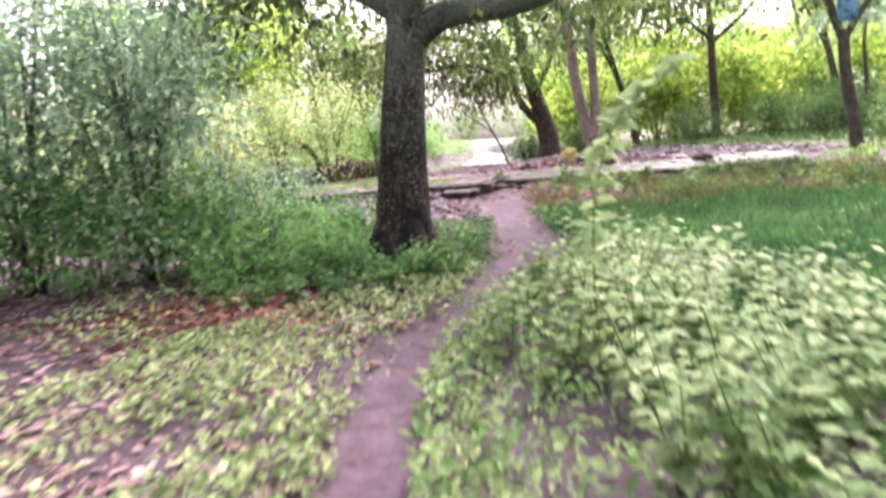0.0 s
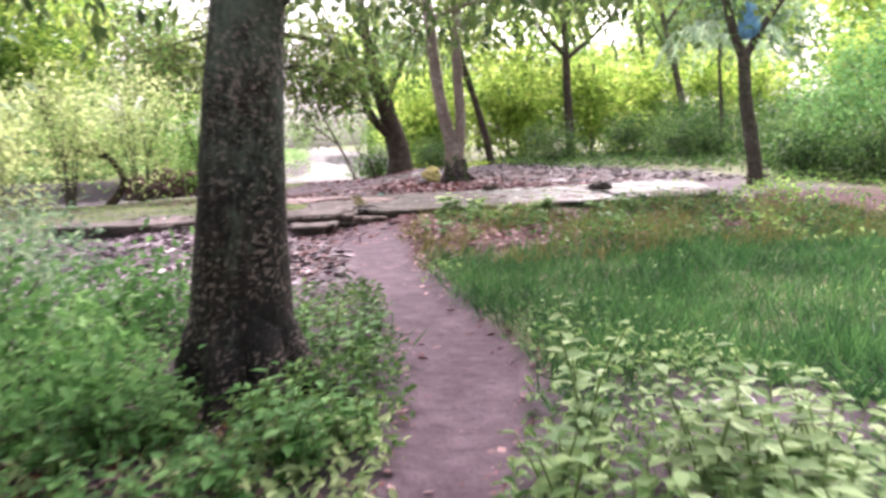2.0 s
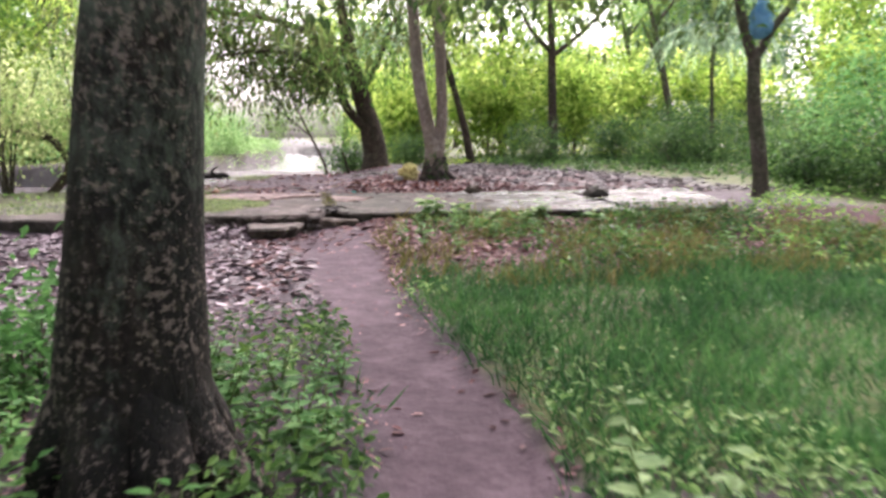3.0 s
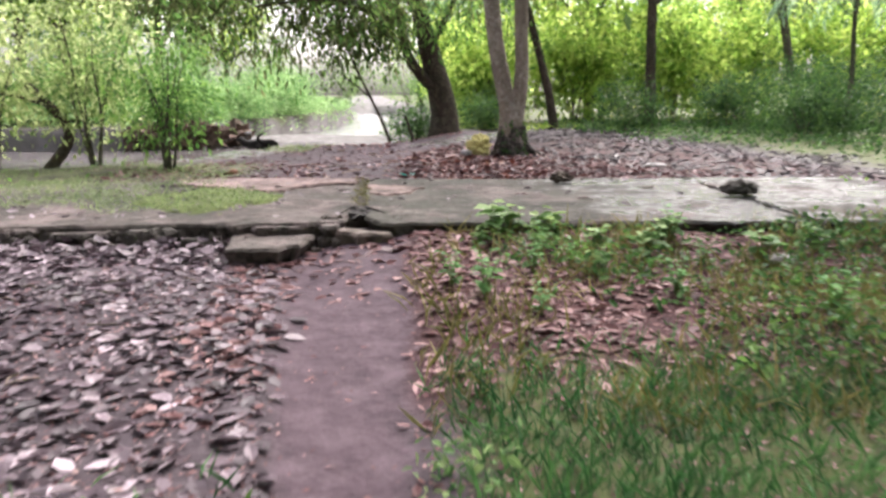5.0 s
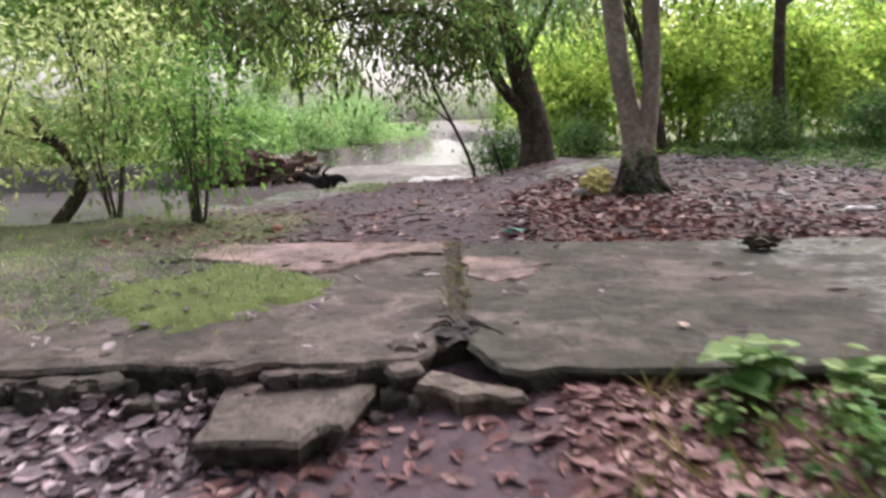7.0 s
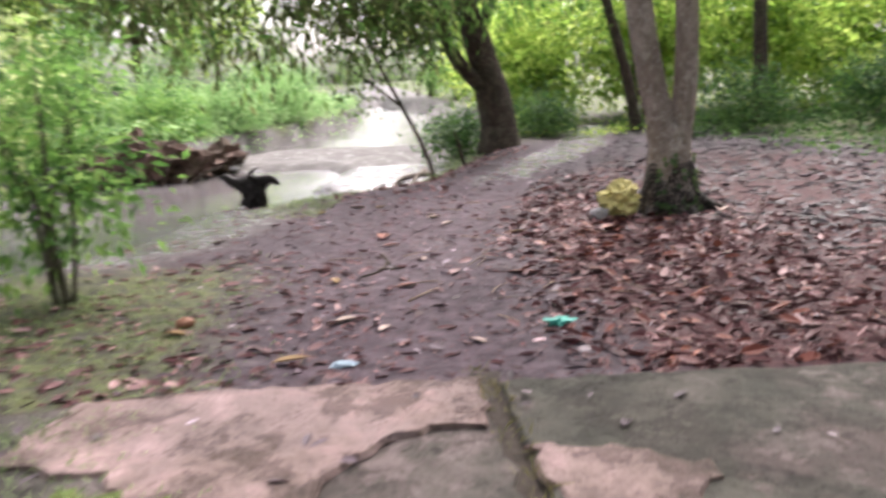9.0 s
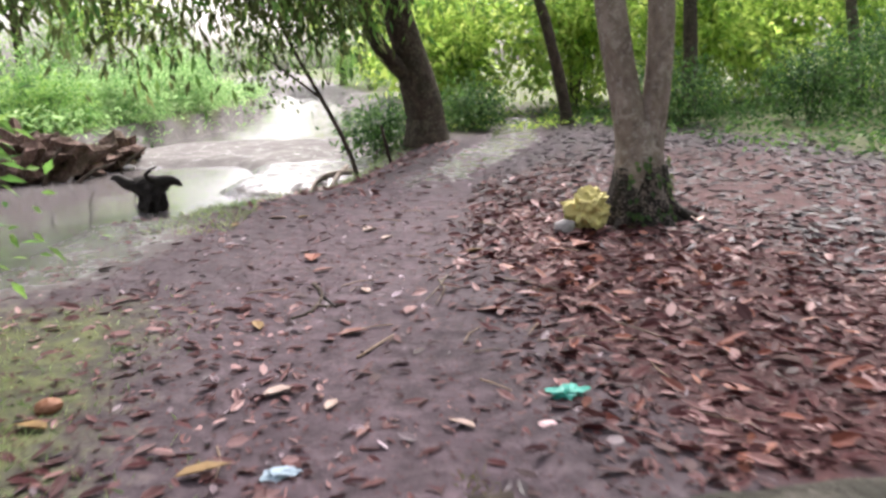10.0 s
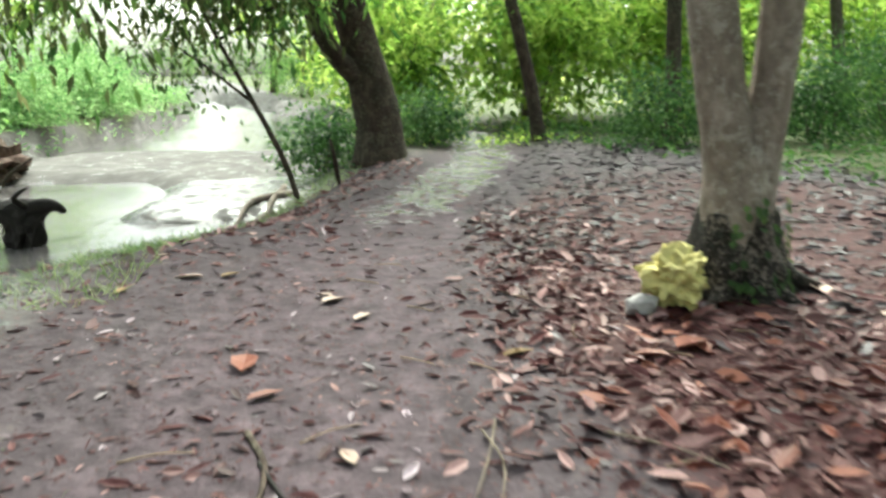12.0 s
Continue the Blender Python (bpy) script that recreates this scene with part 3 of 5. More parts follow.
for k, (x, y, w, d, top) in enumerate([(-0.55, 14.34, 0.30, 0.10, 0.235), (0.05, 14.46, 0.26, 0.09, 0.262), (0.45, 14.36, 0.24, 0.08, 0.245), (0.92, 14.40, 0.14, 0.10, 0.25), (-1.2, 14.36, 0.28, 0.11, 0.22), (0.93, 14.62, 0.12, 0.12, 0.292), (-1.75, 14.45, 0.22, 0.10, 0.25)]):
    q = np.random.default_rng(60 + k)
    ring = [(x + w * math.cos(a) * q.uniform(0.6, 1.15), y + d * math.sin(a) * q.uniform(0.6, 1.25)) for a in np.linspace(0, 2 * math.pi, 7)[:-1]]
    slab("broken_slab_piece", "thin broken layer of mossy concrete at the slab's front", "concrete piece", ring, top + 0.012, 0.13, SLAB_OLD, seed=80 + k, jag=0.02, step=0.05, lift=(q.uniform(-0.03, 0.03), q.uniform(0.0, 0.08)), group="broken front of the slab")


# trees ----------------------------------------------------------------------
def tree(name, label, trunk, limbs, crown, bark, leaf, group="", category="tree", sides=16, flare=0.35, seed=0, move=(0, 0, 0)):
    """trunk and limbs: (points, radii); crown: vertices and faces of its leaves. All in world metres."""
    m_ = np.array(move, float)
    trunk, limbs = (np.array(trunk[0], float) + m_, trunk[1]), [(np.array(p, float) + m_, r) for p, r in limbs]
    x, y = trunk[0][0][:2]
    z = float(land(x, y))
    t = base(name, x, y, z, label, category, group)
    here = np.array([x, y, z])
    pts = np.array(trunk[0], float)
    pts[0, 2] = z - 0.12
    v, f = tube(pts - here, trunk[1], sides, 6, 0.06, flare, 5, seed)
    part("trunk", mesh_of("trunk", v, f, bark, True), t)
    for k, (p, r) in enumerate(limbs):
        v, f = tube(np.array(p, float) - here, r, 8, 5, 0.06, 0, 5, seed + k + 1)
        part("branch", mesh_of("branch", v, f, bark, True), t)
    if crown is not None:
        v, f = crown
        part("crown", mesh_of("crown", v + m_ - here, f, leaf), t)
    return t


def spray(lines, per_m, reach, leaf_len, ratio, hang=0.4):
    """Leafy twigs along lines: clumps at random places round them."""
    C = []
    for p in lines:
        p = np.array(p, float)
        seg = np.linalg.norm(np.diff(p, axis=0), axis=1)
        n = int(seg.sum() * per_m)
        u = rng.uniform(0.15, 1, n)
        s = np.concatenate([[0], np.cumsum(seg)]) / seg.sum()
        q = np.column_stack([np.interp(u, s, p[:, k]) for k in range(3)])
        C.append(q + rng.normal(size=q.shape) * reach)
    return np.concatenate(C)


# the big tree beside the path
g1 = [[(0.22, 7.45, 2.05), (0.62, 7.40, 2.30), (1.4, 7.3, 2.36), (2.6, 7.1, 2.8), (4.2, 6.6, 3.7)],
      [(0.25, 7.46, 2.2), (0.28, 7.5, 3.0), (0.1, 7.6, 4.2), (0.0, 7.8, 6.8)],
      [(0.24, 7.48, 2.3), (-0.3, 7.65, 2.66), (-1.2, 8.0, 2.85), (-2.8, 8.7, 3.6)]]
# First blob sits unseen overhead, oversized so that it shades the ground.
c1 = np.concatenate([blob_points(170, (0.6, 8.0, 6.4), (5.6, 5.4, 2.0)), spray(g1, 7, 0.5, 0, 0) + (0, 0, 0.9), blob_points(26, (-1.2, 9.6, 3.4), (1.4, 1.2, 0.7)), blob_points(34, (1.9, 9.4, 3.15), (1.8, 1.2, 0.55)), blob_points(36, (1.9, 11.6, 3.1), (2.4, 1.2, 0.45)), blob_points(24, (4.2, 12.4, 3.3), (1.6, 1.2, 0.5)), blob_points(22, (-1.6, 8.2, 3.2), (1.5, 0.9, 0.45))])
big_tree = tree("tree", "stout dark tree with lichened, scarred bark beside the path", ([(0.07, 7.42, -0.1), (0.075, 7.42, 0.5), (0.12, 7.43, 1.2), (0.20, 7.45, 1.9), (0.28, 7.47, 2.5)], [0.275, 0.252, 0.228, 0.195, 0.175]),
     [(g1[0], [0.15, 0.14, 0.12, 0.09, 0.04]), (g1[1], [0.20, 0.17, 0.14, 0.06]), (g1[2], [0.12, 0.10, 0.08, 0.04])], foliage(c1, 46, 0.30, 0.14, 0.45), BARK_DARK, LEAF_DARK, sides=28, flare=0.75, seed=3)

for rx, ry, rl in ((0.9, -0.45, 0.62), (0.45, -0.9, 0.5), (-0.3, -0.95, 0.5), (-0.95, -0.2, 0.45), (0.8, 0.5, 0.5)):
    v, f = tube([(rx * 0.16, ry * 0.16, 0.42), (rx * 0.27, ry * 0.27, 0.2), (rx * rl * 0.75, ry * rl * 0.75, 0.06), (rx * rl * 1.2, ry * rl * 1.2, -0.05)], [0.12, 0.115, 0.075, 0.03], 12, 5, 0.1, 0, 5, 4)
    part("root", mesh_of("root", v, f, BARK_DARK, True), big_tree, "dark root spreading from the foot")

# the twin-stemmed tree beyond the slab
g2 = [[(4.0, 22.06, 0.6), (3.95, 22.07, 1.1), (3.85, 22.10, 1.6), (3.73, 22.12, 2.25), (3.62, 22.13, 3.1), (3.52, 22.14, 4.4), (3.2, 22.0, 8.0)],
      [(4.07, 22.04, 0.6), (4.13, 22.02, 1.1), (4.18, 22.0, 1.6), (4.18, 21.98, 2.25), (4.16, 21.98, 3.1), (4.18, 21.98, 4.4), (4.6, 22.3, 8.2)],
      [(3.6, 22.1, 4.3), (4.6, 21.6, 4.6), (6.4, 21.0, 4.7), (8.2, 20.4, 5.2)], [(3.5, 22.1, 4.5), (2.2, 21.4, 5.2), (0.6, 20.8, 6.0)]]
# Crown above the view made extra wide and dense to shade the trail.
c2 = np.concatenate([blob_points(260, (3.4, 21.6, 7.6), (6.4, 5.8, 2.2)), spray(g2[2:], 6, 0.4, 0, 0) + (0, 0, 0.5)])
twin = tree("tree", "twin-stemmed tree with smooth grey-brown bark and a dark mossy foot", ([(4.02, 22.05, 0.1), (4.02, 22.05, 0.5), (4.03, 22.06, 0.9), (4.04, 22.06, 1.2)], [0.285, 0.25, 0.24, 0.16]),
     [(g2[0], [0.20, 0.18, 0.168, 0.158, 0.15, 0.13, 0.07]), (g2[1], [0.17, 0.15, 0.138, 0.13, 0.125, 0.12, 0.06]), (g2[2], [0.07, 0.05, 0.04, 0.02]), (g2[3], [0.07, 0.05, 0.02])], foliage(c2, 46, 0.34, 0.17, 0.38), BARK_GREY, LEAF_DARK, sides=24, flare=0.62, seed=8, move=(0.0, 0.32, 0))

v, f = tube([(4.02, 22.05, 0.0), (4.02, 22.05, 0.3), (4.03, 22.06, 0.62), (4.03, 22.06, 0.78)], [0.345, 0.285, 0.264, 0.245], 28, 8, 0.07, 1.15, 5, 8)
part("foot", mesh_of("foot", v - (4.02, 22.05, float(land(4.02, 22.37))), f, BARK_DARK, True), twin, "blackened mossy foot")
for rx, ry, rl in ((0.95, -0.3, 0.62), (-0.75, -0.65, 0.5), (0.35, -0.95, 0.46), (0.8, 0.6, 0.6)):
    v, f = tube([(rx * 0.14, ry * 0.14, 0.34), (rx * 0.26, ry * 0.26, 0.17), (rx * rl * 0.7, ry * rl * 0.7, 0.05), (rx * rl * 1.15, ry * rl * 1.15, -0.04)], [0.13, 0.12, 0.08, 0.035], 12, 5, 0.08, 0, 5, 4)
    part("root", mesh_of("root", v, f, BARK_DARK, True), twin, "blackened root spreading from the foot")

# the brown leaning tree at the creek
g3 = [[(3.55, 31.85, 1.5), (3.0, 31.6, 2.0), (2.6, 31.3, 2.6), (2.3, 30.9, 3.6), (1.2, 30.0, 5.2)], [(3.3, 31.9, 2.7), (3.9, 32.0, 3.8), (4.7, 32.2, 5.6)],
      [(3.0, 31.8, 4.0), (0.8, 30.6, 4.9), (-1.8, 29.4, 5.0), (-4.6, 28.4, 4.3)], [(2.4, 31.0, 3.4), (0.6, 29.6, 3.9), (-1.4, 28.6, 3.6)]]
c3 = np.concatenate([blob_points(120, (1.0, 30.4, 5.6), (4.4, 3.0, 2.6)), blob_points(70, (-3.2, 29.2, 5.3), (3.2, 2.6, 2.2)), blob_points(60, (5.2, 33.0, 6.0), (3.0, 2.6, 2.4)), spray(g3[2:], 16, 0.55, 0, 0) - (0, 0, 0.4)])
creek_tree = tree("tree", "leaning brown tree with drooping leaves over the creek", ([(3.82, 31.9, 0.1), (3.77, 31.9, 0.9), (3.6, 31.9, 1.7), (3.27, 31.85, 2.9), (2.88, 31.8, 4.5), (2.5, 31.6, 7.2)], [0.45, 0.40, 0.37, 0.29, 0.22, 0.1]),
     [(g3[0], [0.2, 0.17, 0.14, 0.1, 0.05]), (g3[1], [0.12, 0.09, 0.05]), (g3[2], [0.13, 0.1, 0.07, 0.03]), (g3[3], [0.09, 0.06, 0.03])], foliage(c3, 28, (0.30, 0.30, 0.42), 0.26, 0.27, 0.9), BARK_BROWN, LEAF_OLIVE, sides=22, flare=0.3, seed=5, move=(-0.18, -0.3, 0))
v, f = foliage(np.concatenate([c3[::3] + (0.2, -0.5, -0.1), blob_points(40, (3.2, 30.6, 4.6), (2.2, 1.2, 1.6))]), 22, (0.34, 0.34, 0.45), 0.25, 0.28, 0.9)
part("crown", mesh_of("crown", v - (3.82, 31.9, float(land(3.64, 31.6))), f, LEAF_MID), creek_tree, "lighter young leaves")


def lean_tree(x, y, dx, h, r, bark, leaf, label, crown_n=36, fork=None, seed=0, crown_r=(2.2, 2.0, 1.6), leafy=0.13):
    """A slim tree that leans dx metres over its height h."""
    z = float(land(x, y))
    line = [(x, y, z), (x + dx * 0.16, y, z + h * 0.2), (x + dx * 0.42, y, z + h * 0.45), (x + dx * 0.72, y, z + h * 0.72), (x + dx, y + 0.2, z + h)]
    limbs = fork or [[line[3], (x + dx * 0.7 + 0.8, y, z + h * 0.86), (x + dx * 0.7 + 1.5, y - 0.2, z + h * 1.0)], [line[2], (x + dx * 0.42 - 0.7, y - 0.2, z + h * 0.62), (x + dx * 0.4 - 1.3, y - 0.4, z + h * 0.74)]]
    C = np.concatenate([blob_points(crown_n, (x + dx, y, z + h), crown_r), spray(limbs, 5, 0.3, 0, 0)])
    return tree("tree", label, (line, [r, r * 0.85, r * 0.75, r * 0.6, r * 0.3]), [(q, [r * 0.5, r * 0.36, r * 0.15]) for q in limbs], foliage(C, 42, 0.3, leafy, 0.4), bark, leaf, seed=seed, sides=12, flare=0.25)


# First two crowns oversized, partly unseen, to keep sun off the clearing's litter.
lean_tree(10.95, 33.4, -0.25, 7.4, 0.22, BARK_BROWN, LEAF_MID, "dark slim tree forking high before bright bushes", 150, [[(10.8, 33.4, 4.3), (12.0, 33.2, 5.3), (13.6, 33.0, 6.9)], [(10.8, 33.4, 4.5), (9.9, 33.2, 5.3), (9.2, 33.0, 6.4)]], 11, (4.6, 4.2, 2.0))
lean_tree(7.58, 33.3, -1.9, 7.0, 0.17, BARK_BROWN, LEAF_MID, "thin dark tree leaning over the trail", 110, None, 12, (4.2, 4.4, 1.9))
lean_tree(16.75, 34.2, -1.7, 7.6, 0.19, BARK_THIN, LEAF_MID, "thin grey leaning tree among low shrubs", 44, None, 13)
lean_tree(18.6, 41.0, -1.6, 8.0, 0.16, BARK_THIN, LEAF_MID, "faint thin tree far among the bushes", 40, None, 14)
lean_tree(1.95, 30.0, -1.5, 3.4, 0.05, BARK_BROWN, LEAF_DARK, "thin sapling leaning over the bank", 14, None, 15, (0.9, 0.9, 0.8), 0.15)

# the crooked tree with the bag
g7 = [[(8.45, 16.46, 2.55), (8.2, 16.46, 3.2), (7.9, 16.4, 4.2), (7.5, 16.2, 6.0)], [(8.47, 16.46, 2.55), (8.85, 16.45, 3.15), (9.5, 16.4, 4.0), (10.4, 16.3, 5.6)]]
c7 = np.concatenate([blob_points(56, (9.0, 16.6, 6.0), (2.8, 2.4, 1.7)), spray(g7, 6, 0.35, 0, 0) + (0, 0, 0.7)])
tree("tree", "slim crooked tree with a forked top holding a blue bag", ([(8.74, 16.46, 0), (8.72, 16.46, 0.5), (8.62, 16.46, 1.15), (8.5, 16.46, 1.9), (8.46, 16.46, 2.65)], [0.165, 0.14, 0.13, 0.12, 0.115]),
     [(g7[0], [0.10, 0.085, 0.06, 0.03]), (g7[1], [0.085, 0.07, 0.05, 0.02])], foliage(c7, 42, 0.28, 0.13, 0.4), BARK_THIN, LEAF_MID, sides=12, seed=17)


# bushes ---------------------------------------------------------------------
def bush(x, y, h, r, leaf, label, n=60, per=40, leaf_len=0.10, ratio=0.45, stems=5, stem_r=0.025, bare=0.25, group="", spread=0.2, name="shrub", bark=None, seed=1):
    """Stems from one foot and a leafy, uneven crown from bare * h up."""
    q = np.random.default_rng(seed)
    z = float(land(x, y))
    t = base(name, x, y, z, label, "shrub", group)
    tips = []
    for k in range(stems):
        a = 2 * math.pi * k / stems + q.uniform(-0.4, 0.4)
        d = r * q.uniform(0.25, 0.75)
        top = np.array([math.cos(a) * d, math.sin(a) * d, h * q.uniform(0.6, 0.92)])
        line = [(math.cos(a) * 0.06, math.sin(a) * 0.06, -0.08), tuple(top * (0.3, 0.3, 0.4) + q.normal(size=3) * 0.06), tuple(top * (0.7, 0.7, 0.75)), tuple(top)]
        v, f = tube(line, [stem_r, stem_r * 0.8, stem_r * 0.6, stem_r * 0.25], 6, 4, 0.05, 0, 5, k + seed)
        part("stem", mesh_of("stem", v, f, bark or BARK_THIN, True), t)
        tips.append(line[1:])
    mid = h * (0.5 + bare / 2)
    C = np.concatenate([blob_points(n, (0, 0, mid), (r, r, h - mid), 0.35, q), spray(tips, 4, 0.14, 0, 0)])
    C = C[C[:, 2] > 0.08]
    v, f = foliage(C, per, spread, leaf_len, ratio, 0.3, q)
    v[:, 2] = np.maximum(v[:, 2], 0.02)
    part("crown", mesh_of("crown", v, f, leaf), t)
    return t


# thicket beside the start of the path
for k, (x, y, h, r) in enumerate([(-2.5, 7.4, 3.3, 1.1), (-3.5, 7.0, 3.5, 1.3), (-3.0, 9.0, 3.1, 1.2), (-5.0, 8.4, 3.4, 1.5), (-4.6, 5.6, 2.8, 1.2)]):
    bush(x, y, h, r, LEAF_BLUE, "tall blue-green thicket shrub with small leaves", 40, 40, 0.12, 0.42, 6, 0.02, 0.04, "thicket by the path", 0.2, seed=30 + k)
bush(-1.45, 8.0, 1.1, 0.7, LEAF_BLUE, "low dark green shrub beside the big tree", 34, 50, 0.06, 0.5, 6, 0.012, 0.05, "", 0.13, seed=39)
for k, (x, y, h, r) in enumerate([(-1.1, 7.7, 0.75, 0.5), (-1.75, 8.6, 0.85, 0.6), (-0.7, 8.7, 0.6, 0.45), (-2.3, 7.9, 0.95, 0.6), (-0.62, 6.85, 0.5, 0.36), (-1.5, 6.9, 0.6, 0.45)]):
    bush(x, y, h, r, LEAF_HERB, "low leafy green shrub beside the big tree", 22, 34, 0.08, 0.5, 6, 0.008, 0.0, "low shrubs by the big tree", 0.11, seed=150 + k)
for k, (x, y, h, r) in enumerate([(-2.9, 7.0, 1.2, 0.7), (-3.7, 7.1, 1.35, 0.8), (-2.1, 7.6, 0.95, 0.6), (-4.6, 6.7, 1.3, 0.8)]):
    bush(x, y, h, r, LEAF_HERB, "leafy green shrub at the foot of the thicket", 34, 36, 0.09, 0.5, 6, 0.01, 0.0, "low shrubs of the thicket", 0.15, seed=170 + k)
# pale bushes on the near bank
for k, (x, y, h, r) in enumerate([(-3.4, 21.2, 3.4, 1.3), (-1.9, 20.1, 2.3, 0.7), (-4.7, 20.4, 3.0, 1.3), (-6.6, 21.6, 3.2, 1.5), (-5.6, 18.4, 2.5, 1.2), (-8.6, 20.2, 3.2, 1.7), (-8.2, 16.6, 3.0, 1.6), (-7.8, 12.6, 3.0, 1.6), (-11.5, 18.0, 3.6, 2.2), (-9.4, 22.6, 2.8, 1.5), (-12.5, 23.0, 3.0, 2.0)]):
    bush(x, y, h, r, LEAF_PALE if k != 1 else LEAF_MID, "loose pale olive bush with thin bare stems below", 34 if k != 1 else 26, 38, 0.12, 0.42, 6, 0.025, 0.04, "bushes on the creek bank", 0.22, seed=50 + k)
# bright bushes behind the trail
for k, (x, y, h, r) in enumerate([(6.0, 39.5, 3.6, 2.2), (9.4, 37.6, 4.6, 2.4), (13.2, 37.0, 4.4, 2.4), (16.5, 38.0, 4.8, 2.6), (20.5, 36.6, 5.0, 2.8), (24.5, 33.5, 5.2, 2.8), (12.0, 42.5, 6.0, 3.0), (17.5, 44.0, 6.4, 3.2), (6.5, 46.0, 5.4, 3.0), (27.0, 28.0, 5.4, 3.0)]):
    bush(x, y, h, r, LEAF_BRIGHT, "tall bright yellow-green bush", 62, 46, 0.28, 0.45, 5, 0.04, 0.05, "bright bushes behind the trail", 0.34, seed=70 + k)
# darker low shrubs in front of them
for k, (x, y, h, r) in enumerate([(9.6, 31.6, 1.5, 1.2), (12.4, 30.6, 1.7, 1.4), (14.4, 28.4, 1.9, 1.6), (12.4, 26.2, 1.3, 1.2), (14.2, 24.0, 1.6, 1.4), (17.5, 26.8, 2.4, 1.8), (15.2, 31.4, 2.4, 1.8), (18.6, 31.2, 2.6, 1.9), (5.2, 33.9, 0.9, 0.8), (2.7, 32.8, 1.1, 0.9), (12.6, 20.6, 1.1, 1.2)]):
    bush(x, y, h, r, LEAF_RICH, "low rich green shrub at the edge of the clearing", 54, 46, 0.12, 0.45, 5, 0.02, 0.02, "low green shrubs", 0.24, seed=90 + k)
for k, (x, y, h, r) in enumerate([(12.6, 17.4, 3.4, 2.0), (15.6, 15.2, 4.0, 2.3), (13.6, 11.6, 3.0, 1.9), (11.8, 7.0, 2.8, 1.7), (9.6, 2.6, 2.6, 1.6)]):
    bush(x, y, h, r, LEAF_HERB, "broad green bush beside the grass", 110, 46, 0.13, 0.42, 5, 0.03, 0.03, "green bushes beside the grass", 0.27, seed=110 + k)
for k, (x, y, h, r) in enumerate([(11.2, 16.0, 1.0, 0.9), (12.6, 15.0, 1.3, 1.1), (10.6, 17.6, 0.8, 0.8)]):
    bush(x, y, h, r, LEAF_RICH, "dark low shrub before the broad bushes", 60, 46, 0.11, 0.45, 5, 0.02, 0.0, "dark shrubs beside the grass", 0.22, seed=180 + k)


def palm(x, y, h, reach, n, label):
    """A slim trunk and a crown of arching fronds, each with paired hanging leaflets."""
    z = float(land(x, y))
    t = base("palm_tree", x, y, z, label, "palm")
    v, f = tube([(0, 0, -0.1), (0.05, 0, h * 0.4), (-0.04, 0, h * 0.75), (0, 0, h)], [0.09, 0.07, 0.06, 0.07], 10, 5, 0.05)
    part("trunk", mesh_of("trunk", v, f, BARK_THIN, True), t)
    q = np.random.default_rng(190)
    for k in range(n):
        a, up = 2 * math.pi * k / n + q.uniform(-0.2, 0.2), q.uniform(0.1, 1.0)
        c, s_ = math.cos(a), math.sin(a)
        line = [(0, 0, h - 0.05), (c * reach * 0.35, s_ * reach * 0.35, h + reach * 0.35 * up), (c * reach * 0.75, s_ * reach * 0.75, h + reach * (0.3 * up - 0.08)), (c * reach, s_ * reach, h + reach * (0.15 * up - 0.4))]
        rib = spline(line, 12)
        v, f = tube(line, [0.022, 0.018, 0.012, 0.005], 5, 6, 0.02)
        frond = part("frond", mesh_of("frond", v, f, STEM, True), t)
        P = np.repeat(rib[4:], 2, 0)
        side = np.tile([-1.0, 1.0], len(rib) - 4)
        D = np.column_stack([-s_ * side + c * 0.5, c * side + s_ * 0.5, np.full(len(P), -0.5)]) + q.normal(size=(len(P), 3)) * 0.12
        v, f = leaves(P, D, np.tile([0.0, 0.0, 1.0], (len(P), 1)), 0.42, 0.045, 0.1, 0.4)
        part("frond_blade", mesh_of("frond_blade", v, f, LEAF_BLUE), frond)
    return t


palm(14.4, 27.7, 4.0, 2.1, 15, "pale green palm with arching fronds behind low shrubs")
# across the creek
for k, (x, y, h, r) in enumerate([(-8.6, 36.9, 1.5, 1.3), (-6.0, 38.6, 1.3, 1.2), (-4.4, 42.0, 1.4, 1.3), (-3.0, 46.5, 1.5, 1.4), (-11.5, 35.8, 1.7, 1.5), (-9.5, 36.5, 2.4, 1.8), (-13.5, 35.0, 3.0, 2.2), (-6.6, 42.0, 2.0, 1.8), (-4.6, 50.0, 2.0, 2.0), (-10.5, 44.0, 3.4, 2.4), (-18.5, 33.5, 3.8, 2.6), (8.5, 54.0, 3.6, 2.6), (-4.0, 62.0, 2.4, 2.4), (6.5, 66.0, 3.0, 2.6), (-12, 66, 5.0, 3.2), (-7, 72, 5.5, 3.4), (-1, 90, 6.0, 4.0), (-18, 60, 5.5, 3.4), (5, 84, 6.0, 4.0), (8, 74, 5.0, 3.4), (-13, 76, 6.5, 4.0)]):
    bush(x, y, h, r, LEAF_FRESH if k in (2, 3, 7, 8, 12) else LEAF_MID, "rank green growth on the far creek bank", 70, 40, 0.17, 0.4, 5, 0.03, 0.0, "growth on the far bank", 0.34, seed=130 + k)


